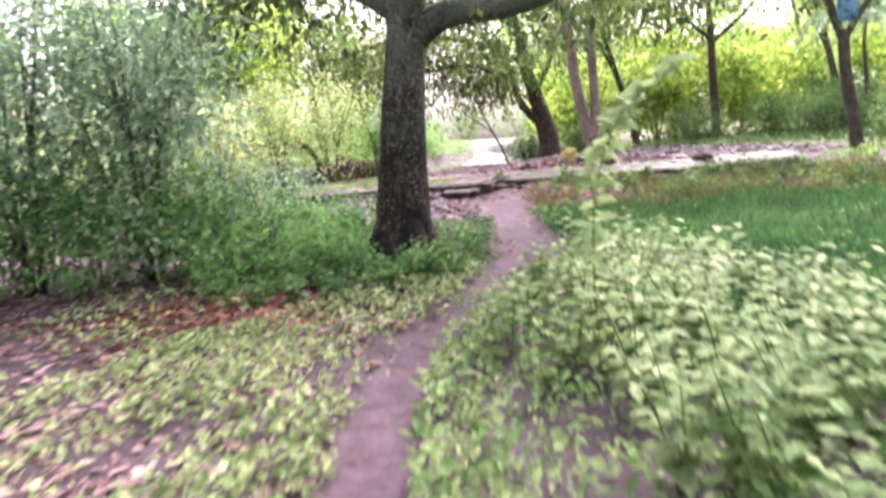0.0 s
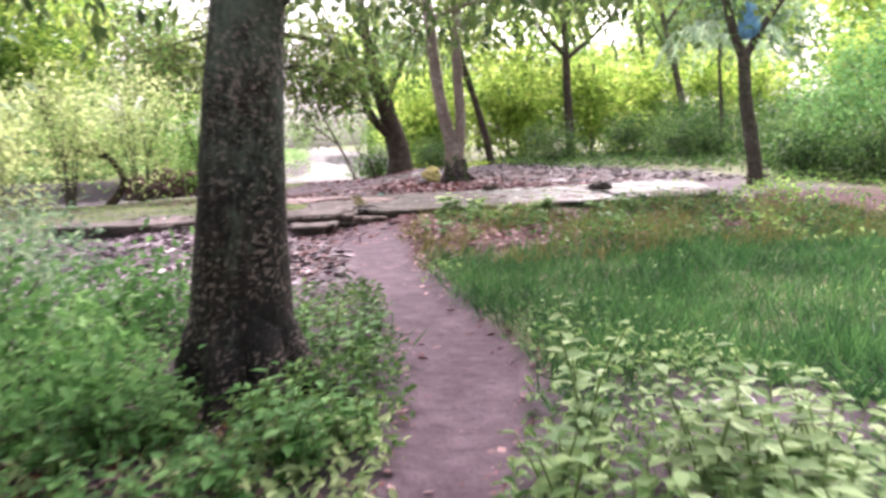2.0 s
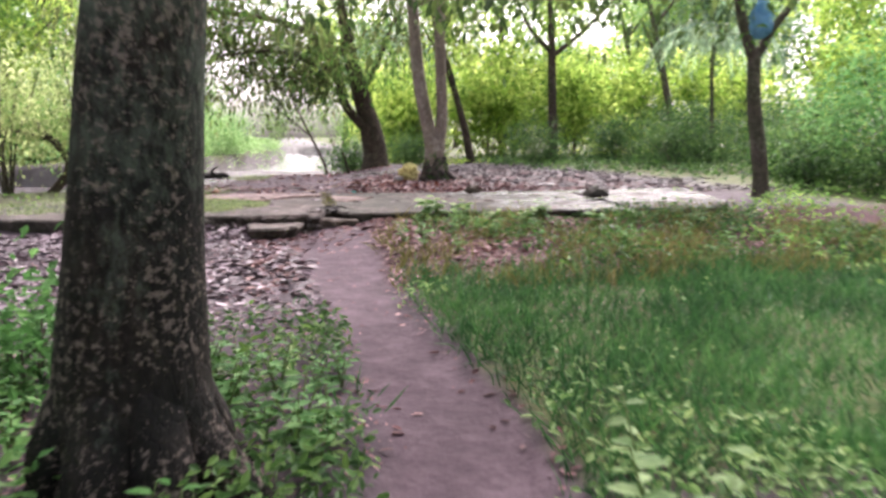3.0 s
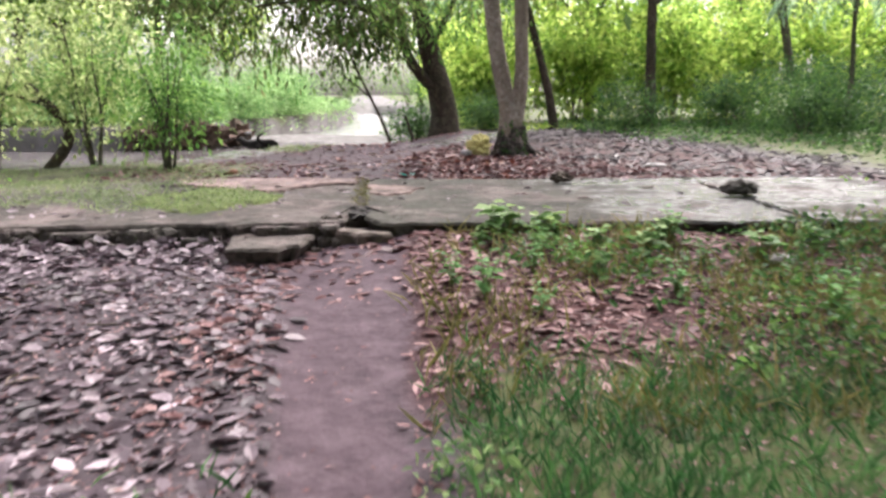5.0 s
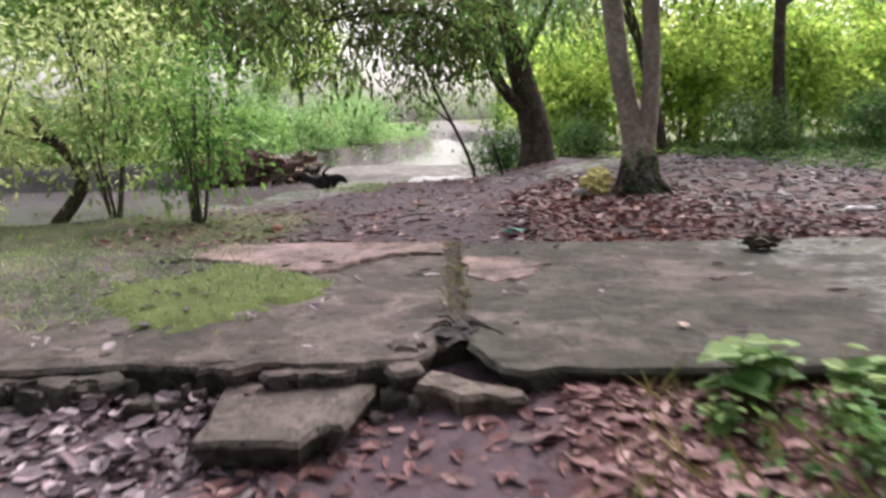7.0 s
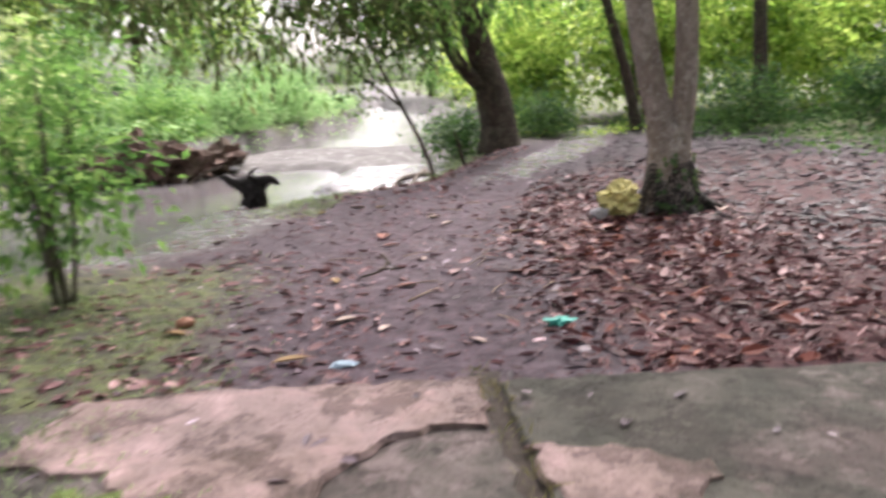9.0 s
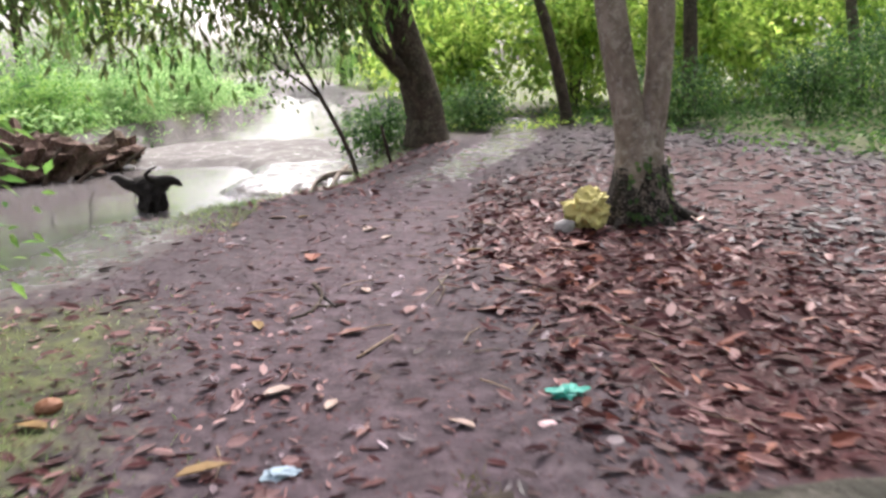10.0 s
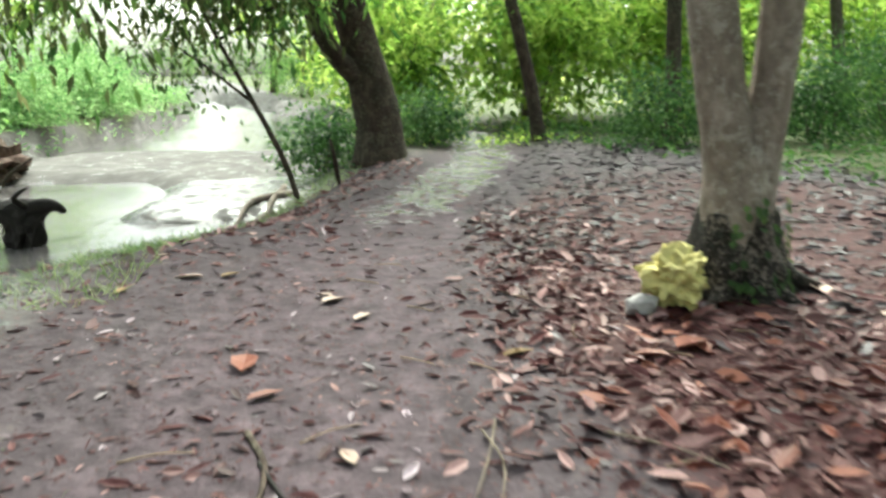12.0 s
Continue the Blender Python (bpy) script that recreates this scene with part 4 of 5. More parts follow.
# the wood around ----------------------------------------------------------------
def wood_tree(x, y, h, r, leaf, label, seed):
    q = np.random.default_rng(seed)
    z = float(land(x, y))
    limbs, C = [], [blob_points(120, (x, y, z + h * 0.66), (r, r, h * 0.36), 0.4, q)]
    for k in range(4):
        a = k * 1.6 + q.uniform(0, 0.8)
        e = (x + math.cos(a) * r * 0.7, y + math.sin(a) * r * 0.7, z + h * q.uniform(0.5, 0.75))
        limbs.append(([(x, y, z + h * 0.3), (x + math.cos(a) * r * 0.3, y + math.sin(a) * r * 0.3, z + h * 0.45), e], [0.1, 0.07, 0.03]))
    return tree("tree", label, ([(x, y, z), (x + 0.1, y, z + h * 0.3), (x - 0.1, y + 0.1, z + h * 0.6), (x, y, z + h * 0.85)], [0.26, 0.2, 0.13, 0.05]), limbs, foliage(np.concatenate(C), 42, 0.42, 0.40, 0.42, 0.4, q), BARK_BROWN, leaf, "trees of the wood around", seed=seed)


far_a = wood_tree(-16.0, 48.0, 10.0, 3.8, LEAF_MID, "leafy tree of the surrounding wood", 201)
far_b = wood_tree(24.0, 50.0, 11.5, 4.2, LEAF_BRIGHT, "tall pale green tree of the surrounding wood", 202)
far_c = wood_tree(-15.0, 8.0, 9.0, 3.6, LEAF_BLUE, "blue-green tree of the surrounding wood", 203)
# The ring also closes behind the camera, unseen, to hold back sky light.
for k in range(58):
    a = 2 * math.pi * k / 58 + rng.uniform(-0.05, 0.05)
    d = rng.uniform(36, 62) if k % 2 else rng.uniform(24, 40)
    x, y = 2 + d * math.sin(a) * 0.85, 20 + d * math.cos(a) * 1.05
    cd, cs = creek_side(np.array(x), np.array(y))
    if cd < 6.5 or (abs(x) < 6 and -6 < y < 60) or (x < 26 and 5 < y < 42 and x > -9):
        continue
    s = rng.uniform(0.8, 1.35)
    if x < 0 and -5 < y < 45 and d < 45:
        continue
    copy_thing((far_a, far_b, far_c)[k % 3], pose(x, y, float(land(x, y)) - 0.05, 0, 0, rng.uniform(0, 360)) @ Matrix.Scale(s, 4))


# ground growth ------------------------------------------------------------------
SLAB_TOP = 0.31


def on_deck(x, y):
    return (x > -3.1) & (x < 7.0) & (y > 14.4) & (y < 17.7)


def ragged(x, y, box):
    """Thins growth out towards the far sides of its stretch, unevenly."""
    wob = 0.5 * np.sin(y * 1.9 + box[0]) + 0.3 * np.sin(y * 4.7 + box[1])
    high = 1 - smooth(box[1] - 1.5, box[1] - 0.5, x + wob) if box[1] > 4 else 1.0
    low = smooth(box[0] + 0.5, box[0] + 1.5, x + wob) if box[0] < -2.2 else 1.0
    return high * low


def strew(name, density, box, keep, mat, size, ratio, label, category, lift=0.004, tilt=0.24, curl=0.15, full=True, deck=False, cup=0.16):
    """Single leaves lying about: keep(x, y) is the share of them that stays."""
    x0, x1, y0, y1 = box
    n = int((x1 - x0) * (y1 - y0) * density)
    x, y = rng.uniform(x0, x1, n), rng.uniform(y0, y1, n)
    ok = rng.uniform(size=n) < keep(x, y) * ragged(x, y, box)
    if not deck:
        ok &= ~on_deck(x, y)
    x, y = x[ok], y[ok]
    n = len(x)
    z = np.where(on_deck(x, y), SLAB_TOP, land(x, y)) + lift * rng.uniform(0.6, 2.6, n)
    a = rng.uniform(0, 2 * np.pi, n)
    D = np.column_stack([np.cos(a), np.sin(a), rng.normal(size=n) * tilt * 0.5])
    N = np.column_stack([rng.normal(size=n) * tilt, rng.normal(size=n) * tilt, np.ones(n)])
    L = rng.uniform(*size, n)
    v, f = leaves(np.column_stack([x, y, z]), D, N, L, L * ratio * rng.uniform(0.75, 1.25, n), rng.uniform(0.0, cup, n), rng.uniform(-curl * 0.4, curl, n), full)
    return tagged(new(name, mesh_of(name, v, f, mat)), label, category, kind="stuff")


def patchy(x, y, s=1.0, o=0.0):
    """Soft patches from 0 to 1."""
    return np.clip(0.5 + 0.5 * (np.sin(x * 2.1 * s + o) * np.sin(y * 1.7 * s + 1.3 * o) + 0.6 * np.sin(x * 4.3 * s - y * 3.1 * s + o)), 0, 1)


def off_path(x, y):
    return 1 - path_mask(x, y)


def left_mould(x, y):
    return off_path(x, y) ** 2 * (0.25 + 0.75 * patchy(x, y, 1.1)) * smooth(0.9, 0.2, x)


strew("leaf_litter", 380, (-6, 0.9, 9.2, 14.4), lambda x, y: off_path(x, y) ** 2 * smooth(9.2, 10.8, y) * (0.55 + 0.45 * patchy(x, y)), LITTER_GREY, (0.06, 0.145), 0.6, "grey and pink dead leaves lying thickly on the ground", "leaf litter")
strew("leaf_litter", 340, (0.2, 8, 10.6, 14.4), lambda x, y: off_path(x, y) ** 3 * smooth(10.6, 12.0, y) * (0.5 + 0.5 * patchy(x, y, 1.2, 2)), LITTER_TAN, (0.06, 0.14), 0.48, "tan and reddish dead leaves among low weeds", "leaf litter")
strew("leaf_litter", 170, (-6, 0.4, 1.5, 9.4), lambda x, y: left_mould(x, y) * smooth(0.3, -0.5, x), LITTER_PINK, (0.05, 0.11), 0.5, "reddish dead leaves left of bare earth and weeds", "leaf litter")
strew("leaf_litter", 420, (0.6, 9.5, 17.6, 27), lambda x, y: smooth(0.75, 1.5, (x - np.interp(y, TRAIL[:, 0], TRAIL[:, 1]))) * (0.45 + 0.55 * patchy(x, y, 0.9, 4)) * smooth(6.4, 4.4, x + 0.35 * (y - 20)), LITTER_RED, (0.05, 0.155), 0.38, "red-brown long dead leaves heaped under the trees", "leaf litter", tilt=0.45)
strew("leaf_litter", 150, (2.0, 11, 17.6, 35), lambda x, y: smooth(0.5, 1.6, (x - np.interp(y, TRAIL[:, 0], TRAIL[:, 1]))) * smooth(3.8, 5.8, x + 0.35 * (y - 20)) * (0.4 + 0.6 * patchy(x, y, 0.7, 6)), LITTER_VIOLET, (0.08, 0.19), 0.36, "dull violet and pale dead leaves on the clearing", "leaf litter")
strew("leaf_litter", 42, (-2.5, 4, 17.6, 31), lambda x, y: np.where(creek_side(x, y)[0] > 4.5, 0.75, 0.05), LITTER_RED, (0.05, 0.15), 0.34, "scattered dead leaves on the trodden trail", "leaf litter")
strew("leaf_litter", 95, (-3.5, 0.6, 17.9, 21.5), lambda x, y: 0.25 + 0.75 * patchy(x, y, 1.2, 2.5), LITTER_TAN, (0.05, 0.15), 0.4, "brown and tan dead leaves on the mossy grass", "leaf litter", tilt=0.4)
strew("leaf_litter", 75, (-3, 1.0, 17.7, 19.2), lambda x, y: patchy(x, y, 1.4, 3) * smooth(19.2, 17.9, y), LITTER_RED, (0.07, 0.16), 0.36, "dead leaves gathered along the back of the slab", "leaf litter")
strew("leaf_litter", 26, (-3, 6.5, 14.5, 17.6), lambda x, y: 0.14 + 0.86 * smooth(-0.3, -1.3, x), LITTER_GREY, (0.05, 0.13), 0.45, "a few dead leaves lying on the concrete", "leaf litter", deck=True)
def heap(x, y):
    return smooth(0.6, 1.2, (x - np.interp(y, TRAIL[:, 0], TRAIL[:, 1]))) * smooth(6.4, 4.4, x + 0.35 * (y - 20))


strew("leaf_litter", 48, (0.6, 9.5, 17.6, 27), lambda x, y: heap(x, y) * (0.3 + 0.7 * patchy(x, y, 1.3, 1)), LITTER_TAN, (0.07, 0.17), 0.44, "broad pinkish dead leaves among the red ones", "leaf litter", lift=0.012, tilt=0.5)
strew("leaf_litter", 30, (1.2, 6.5, 17.7, 23), lambda x, y: heap(x, y) * smooth(1.7, 0.4, np.minimum(np.hypot(x - 3.3, y - 20.7), np.hypot(x - 2.9, y - 18.5))), LITTER_RUST, (0.09, 0.19), 0.4, "rust-orange dead leaves near the twin tree", "leaf litter", lift=0.014, tilt=0.5)
strew("leaf_litter", 22, (-2.5, 4, 17.6, 31), lambda x, y: np.where(creek_side(x, y)[0] > 4.2, 0.3 + 0.7 * patchy(x, y, 1.1, 5), 0.0), LITTER_GREY, (0.04, 0.13), 0.4, "pale scattered leaves on the trodden trail", "leaf litter", tilt=0.4)
strew("leaf_litter", 90, (-1, 5.4, 24.5, 32), lambda x, y: smooth(0.1, 0.5, x - bank_x(y)) * smooth(2.2, 1.0, x - bank_x(y)) * (0.4 + 0.6 * patchy(x, y, 1.3, 2)), LITTER_TAN, (0.07, 0.18), 0.36, "tan and red dead leaves along the bank", "leaf litter", tilt=0.5)
strew("leaf_litter", 5, (-0.3, 2.2, 1.5, 14.2), lambda x, y: path_mask(x, y), LITTER_TAN, (0.03, 0.08), 0.5, "a few small dead leaves on the dirt path", "leaf litter")

strew("leaf_litter", 620, (-1.5, 6.5, 17.7, 24.5), lambda x, y: 0.4 + 0.6 * smooth(0.5, 1.5, (x - np.interp(y, TRAIL[:, 0], TRAIL[:, 1]))), LITTER_RED, (0.015, 0.05), 0.4, "fine crumbs of dead leaf over the soil", "leaf litter", full=False)
strew("leaf_litter", 420, (-2.5, 5.5, 9.5, 14.4), lambda x, y: 0.08 + 0.92 * off_path(x, y) ** 2, LITTER_TAN, (0.015, 0.05), 0.45, "fine crumbs of dead leaf over the soil", "leaf litter", full=False)
strew("leaf_litter", 260, (-4, 1.2, 1.5, 9.5), lambda x, y: 0.06 + 0.94 * off_path(x, y) ** 2, LITTER_TAN, (0.015, 0.05), 0.45, "fine crumbs of dead leaf over the soil", "leaf litter", full=False)

strew("leaf_litter", 420, (-3.4, 0.05, 13.75, 14.5), lambda x, y: 0.35 + 0.65 * patchy(x, y, 1.6, 1.0), LITTER_GREY, (0.06, 0.14), 0.55, "grey and pink dead leaves drifted over the broken slab front", "leaf litter", lift=0.03, tilt=0.5)
strew("leaf_litter", 150, (0.4, 2.6, 12.6, 14.4), lambda x, y: smooth(12.6, 14.2, y) * 0.75 + 0.2, LITTER_TAN, (0.07, 0.15), 0.5, "pinkish dead leaves drifted against the slab", "leaf litter")
strew("leaf_litter", 90, (-0.2, 2.2, 5.0, 10.5), lambda x, y: np.clip(4 * path_mask(x, y) * (1 - path_mask(x, y)), 0, 1), LITTER_TAN, (0.04, 0.09), 0.5, "reddish dead leaves along the path's edges", "leaf litter")

strew("leaf_litter", 120, (-5, 0.3, 1.5, 6.8), lambda x, y: off_path(x, y) ** 2 * (0.25 + 0.75 * patchy(x, y, 1.3, 4.0)), LITTER_PINK, (0.05, 0.12), 0.55, "pale pinkish dead leaves among the creeping weeds", "leaf litter")


# low leafy cover
def cover(name, density, box, keep, mat, height, size, ratio, label, category="ground cover"):
    x0, x1, y0, y1 = box
    n = int((x1 - x0) * (y1 - y0) * density)
    x, y = rng.uniform(x0, x1, n), rng.uniform(y0, y1, n)
    k = keep(x, y) * ragged(x, y, box)
    ok = (rng.uniform(size=n) < k) & ~on_deck(x, y)
    x, y, k = x[ok], y[ok], k[ok]
    n = len(x)
    z = land(x, y) + rng.uniform(0.01, 1, n) ** 0.8 * height * (0.35 + 0.65 * k)
    a = rng.uniform(0, 2 * np.pi, n)
    D = np.column_stack([np.cos(a), np.sin(a), rng.normal(size=n) * 0.6 + 0.25])
    N = np.column_stack([rng.normal(size=n) * 0.6, rng.normal(size=n) * 0.6, np.ones(n)])
    L = rng.uniform(*size, n)
    v, f = leaves(np.column_stack([x, y, z]), D, N, L, L * ratio, 0.12, 0.25, True)
    return tagged(new(name, mesh_of(name, v, f, mat)), label, category, kind="stuff")


def red_patch(x, y):
    return np.exp(-((x + 1.35) / 0.85) ** 2 - ((y - 5.75) / 0.65) ** 2)


def tree_foot(x, y):
    return np.exp(-((x + 0.1) ** 2 + (y - 7.0) ** 2) / 1.3)


cover("ground_cover", 1000, (-3.4, 0.9, 1.5, 6.9), lambda x, y: off_path(x, y) ** 2 * np.clip((0.12 + patchy(x, y, 1.3, 1.0)) * (0.3 + 0.7 * smooth(-2.6, -0.5, x)) * (1 - 0.85 * red_patch(x, y)), 0, 1), LEAF_COVER, 0.13, (0.025, 0.08), 0.5, "low green leafy creeping cover beside the path")
cover("ground_cover", 1100, (-2.4, 1.1, 6.2, 10.2), lambda x, y: off_path(x, y) ** 2 * np.clip(0.75 * patchy(x, y, 1.3, 2.0) + 0.5 * tree_foot(x, y), 0, 1) * smooth(10.4, 9.2, y) * smooth(-2.4, -1.4, x) * smooth(0.15, -0.35, x) * (0.35 + 0.65 * smooth(0.3, 0.8, patchy(x, y, 1.9, 0.7))) * (1 - 0.85 * red_patch(x, y)), LEAF_HERB, 0.28, (0.03, 0.07), 0.5, "green weeds round the foot of the big tree")
# The darker leaf colour here stands in for the big tree's shade.
cover("ground_cover", 1100, (-2.4, 1.1, 6.2, 10.2), lambda x, y: off_path(x, y) ** 2 * np.clip(0.75 * patchy(x, y, 1.3, 2.0) + 0.5 * tree_foot(x, y), 0, 1) * smooth(10.4, 9.2, y) * smooth(-0.35, 0.15, x), LEAF_RICH, 0.28, (0.03, 0.07), 0.5, "weeds between path and big tree, coloured darker for the tree's shade")
cover("ground_cover", 850, (0.5, 6.0, 1.2, 10.5), lambda x, y: off_path(x, y) ** 2 * (0.45 + 0.55 * patchy(x, y, 0.9, 5.0)) * np.maximum(smooth(8.4, 6.4, y + 0.8 * np.sin(x * 2.3)), 0.5 * smooth(0.75, 0.95, patchy(x, y, 1.2, 7.0))) * np.where((np.abs(x - 2.45) < 0.45) & (np.abs(y - 6.35) < 0.3), 0.05, 1) * (1 - 0.8 * smooth(1.7, 3.0, x + 0.4 * np.sin(y * 1.7))), LEAF_WEED, 0.26, (0.022, 0.075), 0.5, "dense soft green weeds beside the path")
cover("ground_cover", 520, (2.0, 8.5, 11.0, 13.9), lambda x, y: smooth(2.2, 3.4, x + 0.5 * np.sin(y * 2.0)) * (0.25 + 0.75 * patchy(x, y, 1.0, 3.0)), LEAF_RICH, 0.24, (0.04, 0.08), 0.5, "dark green low weeds before the slab")
cover("ground_cover", 120, (5.5, 12.5, 1.5, 17), lambda x, y: 0.6 * patchy(x, y, 0.7, 3.0), LEAF_MID, 0.30, (0.06, 0.11), 0.5, "green undergrowth beside the clearing")
cover("ground_cover", 70, (7.5, 22, 17.5, 37), lambda x, y: 0.8 * smooth(7.5, 11, x + 0.35 * (y - 26)) * (0.4 + 0.6 * patchy(x, y, 0.5, 1.0)), LEAF_RICH, 0.35, (0.09, 0.16), 0.5, "dark green undergrowth round the clearing")
cover("ground_cover", 60, (4.0, 9.5, 32.5, 38), lambda x, y: 0.9 * patchy(x, y, 0.6, 2.0), LEAF_BRIGHT, 0.22, (0.09, 0.16), 0.45, "bright yellow-green low growth behind the trail")
cover("ground_cover", 40, (-16, 2, 33, 66), lambda x, y: np.where((creek_side(x, y)[1] < 0) & (creek_side(x, y)[0] > 3.1), 0.9, 0.0), LEAF_FRESH, 0.8, (0.16, 0.30), 0.3, "bright rank grass on the far bank")
cover("ground_cover", 60, (-14, -2.2, 9, 22.5), lambda x, y: np.where(creek_side(x, y)[0] > 6.0, 0.45 * patchy(x, y, 0.8, 2.0) * smooth(-2.0, -4.5, x), 0), LEAF_MID, 0.2, (0.06, 0.11), 0.5, "sparse undergrowth below the bushes")


def blades(name, density, box, keep, mat, height, label, lean=0.5, wide=0.07):
    x0, x1, y0, y1 = box
    n = int((x1 - x0) * (y1 - y0) * density)
    x, y = rng.uniform(x0, x1, n), rng.uniform(y0, y1, n)
    k = keep(x, y) * ragged(x, y, box)
    ok = rng.uniform(size=n) < k
    x, y = x[ok], y[ok]
    n = len(x)
    z = np.where(on_deck(x, y), np.where(x < 1.1, 0.285, SLAB_TOP - 0.02), land(x, y) - 0.01)
    D = np.column_stack([rng.normal(size=n) * lean, rng.normal(size=n) * lean, np.ones(n)])
    N = np.column_stack([rng.normal(size=n), rng.normal(size=n), np.full(n, 0.2)])
    L = height * rng.uniform(0.5, 1.3, n)
    v, f = leaves(np.column_stack([x, y, z]), D, N, L, L * wide, 0.1, rng.uniform(0, 0.7, n))
    return tagged(new(name, mesh_of(name, v, f, mat)), label, "grass", kind="stuff")


blades("grass", 1500, (1.7, 7.0, 1.8, 7.4), lambda x, y: smooth(1.6, 2.8, x + 0.4 * np.sin(y * 1.7)) * (0.4 + 0.6 * patchy(x, y, 0.9, 2.0)) * np.where((np.abs(x - 2.45) < 0.5) & (np.abs(y - 6.35) < 0.35), 0.05, 1), GRASS, 0.17, "soft green grass among weeds beside the path", 0.7)
blades("grass", 1500, (1.4, 9.5, 5.4, 11.8), lambda x, y: off_path(x, y) ** 2 * (0.45 + 0.55 * patchy(x, y, 0.8)) * smooth(5.6, 7.4, y + 0.6 * np.sin(x * 1.9)) * smooth(12.0, 10.8, y) * smooth(1.45, 1.8, x), GRASS, 0.15, "soft green grass beside the dirt path", 0.6)
blades("grass", 900, (1.5, 8.5, 10.6, 14.1), lambda x, y: off_path(x, y) ** 2 * patchy(x, y, 1.1, 1.0) * (0.3 + 0.4 * smooth(2.6, 4, x)), GRASS_DRY, 0.20, "yellowing grass in front of the slab", 0.6)
blades("grass", 1200, (-5, 0.3, 14.9, 21.5), lambda x, y: np.where(on_deck(x, y), np.maximum(smooth(1.0, 0.7, np.hypot((x + 0.45) / 0.75, (y - 16.0) / 0.95) + 0.22 * np.sin(x * 6 + 1) * np.sin(y * 5) + 0.16 * np.sin(x * 13 + y * 9) * np.sin(x * 7 - y * 16) + 0.14 * np.sin(x * 23 + 2) * np.sin(y * 19)), 0.95 * smooth(-0.2, -0.9, x) * smooth(15.1, 15.7, y + 0.3 * np.sin(x * 4)) * (0.25 + 0.75 * patchy(x, y, 1.6, 1.0))), 0.55 * patchy(x, y, 1.0, 2.0) * smooth(0.2, -0.8, x) * smooth(21.6, 20, y)), LEAF_COVER, 0.06, "short mossy grass on and behind the slab", 0.9, 0.12)
blades("grass", 1000, (1.11, 1.27, 15.1, 18.2), lambda x, y: 0.3 + 0.5 * patchy(x, y, 2.0), GRASS_DRY, 0.085, "dry grass growing in the joint of the slabs", 0.9)
blades("grass", 420, (-1.4, 3.4, 23.4, 32), lambda x, y: np.where((np.abs(x - bank_x(y) + 0.1) < 0.45) & (y > 23.4), 0.5 + 0.5 * patchy(x, y), 0), LEAF_COVER, 0.13, "tufts of grass along the creek bank", 0.8)
blades("grass", 700, (-0.9, 1.0, 25.2, 28.0), lambda x, y: smooth(1.0, 0.5, np.hypot((x - bank_x(y) + 0.35) / 0.55, (y - 26.6) / 1.3)), LEAF_MID, 0.16, "green tuft of grass on the creek bank", 0.8)
blades("grass", 100, (-2.5, 1.2, 7.6, 10.5), lambda x, y: off_path(x, y) ** 2 * 0.5, GRASS, 0.16, "thin grass beside the path", 0.7)

JOINT = plain("soil_in_the_joint", (0.045, 0.036, 0.028), 0.95, 0.5, 20)
slab("joint_soil", "dark soil filling the joint between the slabs", "soil", [(1.02, 14.62), (1.34, 14.7), (1.27, 15.3), (1.26, 17.9), (1.10, 17.9), (1.10, 15.3)], 0.268, 0.10, JOINT, seed=9, jag=0.012)

# moss under the short grass on the slab
mx, my = np.meshgrid(np.linspace(-1.35, 0.35, 36), np.linspace(14.95, 17.0, 40))
md = np.hypot((mx + 0.45) / 0.78, (my - 16.0) / 0.98) + 0.22 * np.sin(mx * 6 + 1) * np.sin(my * 5) + 0.16 * np.sin(mx * 13 + my * 9) * np.sin(mx * 7 - my * 16) + 0.14 * np.sin(mx * 23 + 2) * np.sin(my * 19)
mz = 0.262 + 0.045 * smooth(1.0, 0.75, md)
mk = (np.arange(39)[:, None] * 36 + np.arange(35)[None]).ravel()
MOSS = plain("damp_moss", (0.085, 0.11, 0.03), 0.95, 0.5, 12)
tagged(new("moss_patch", mesh_of("moss_patch", np.stack([mx, my, mz], -1), [np.stack([mk, mk + 1, mk + 37, mk + 36], 1)], MOSS, True)), "bright green moss cushion on the concrete slab", "moss", kind="stuff")


strew("leaf_litter", 330, (-3.2, 0.4, 4.6, 7.0), lambda x, y: np.clip(1.3 * red_patch(x, y) + 0.12 * off_path(x, y), 0, 1), LITTER_RUST, (0.05, 0.13), 0.45, "rust-red dead leaves on bare earth among the weeds", "leaf litter", lift=0.01, tilt=0.4)


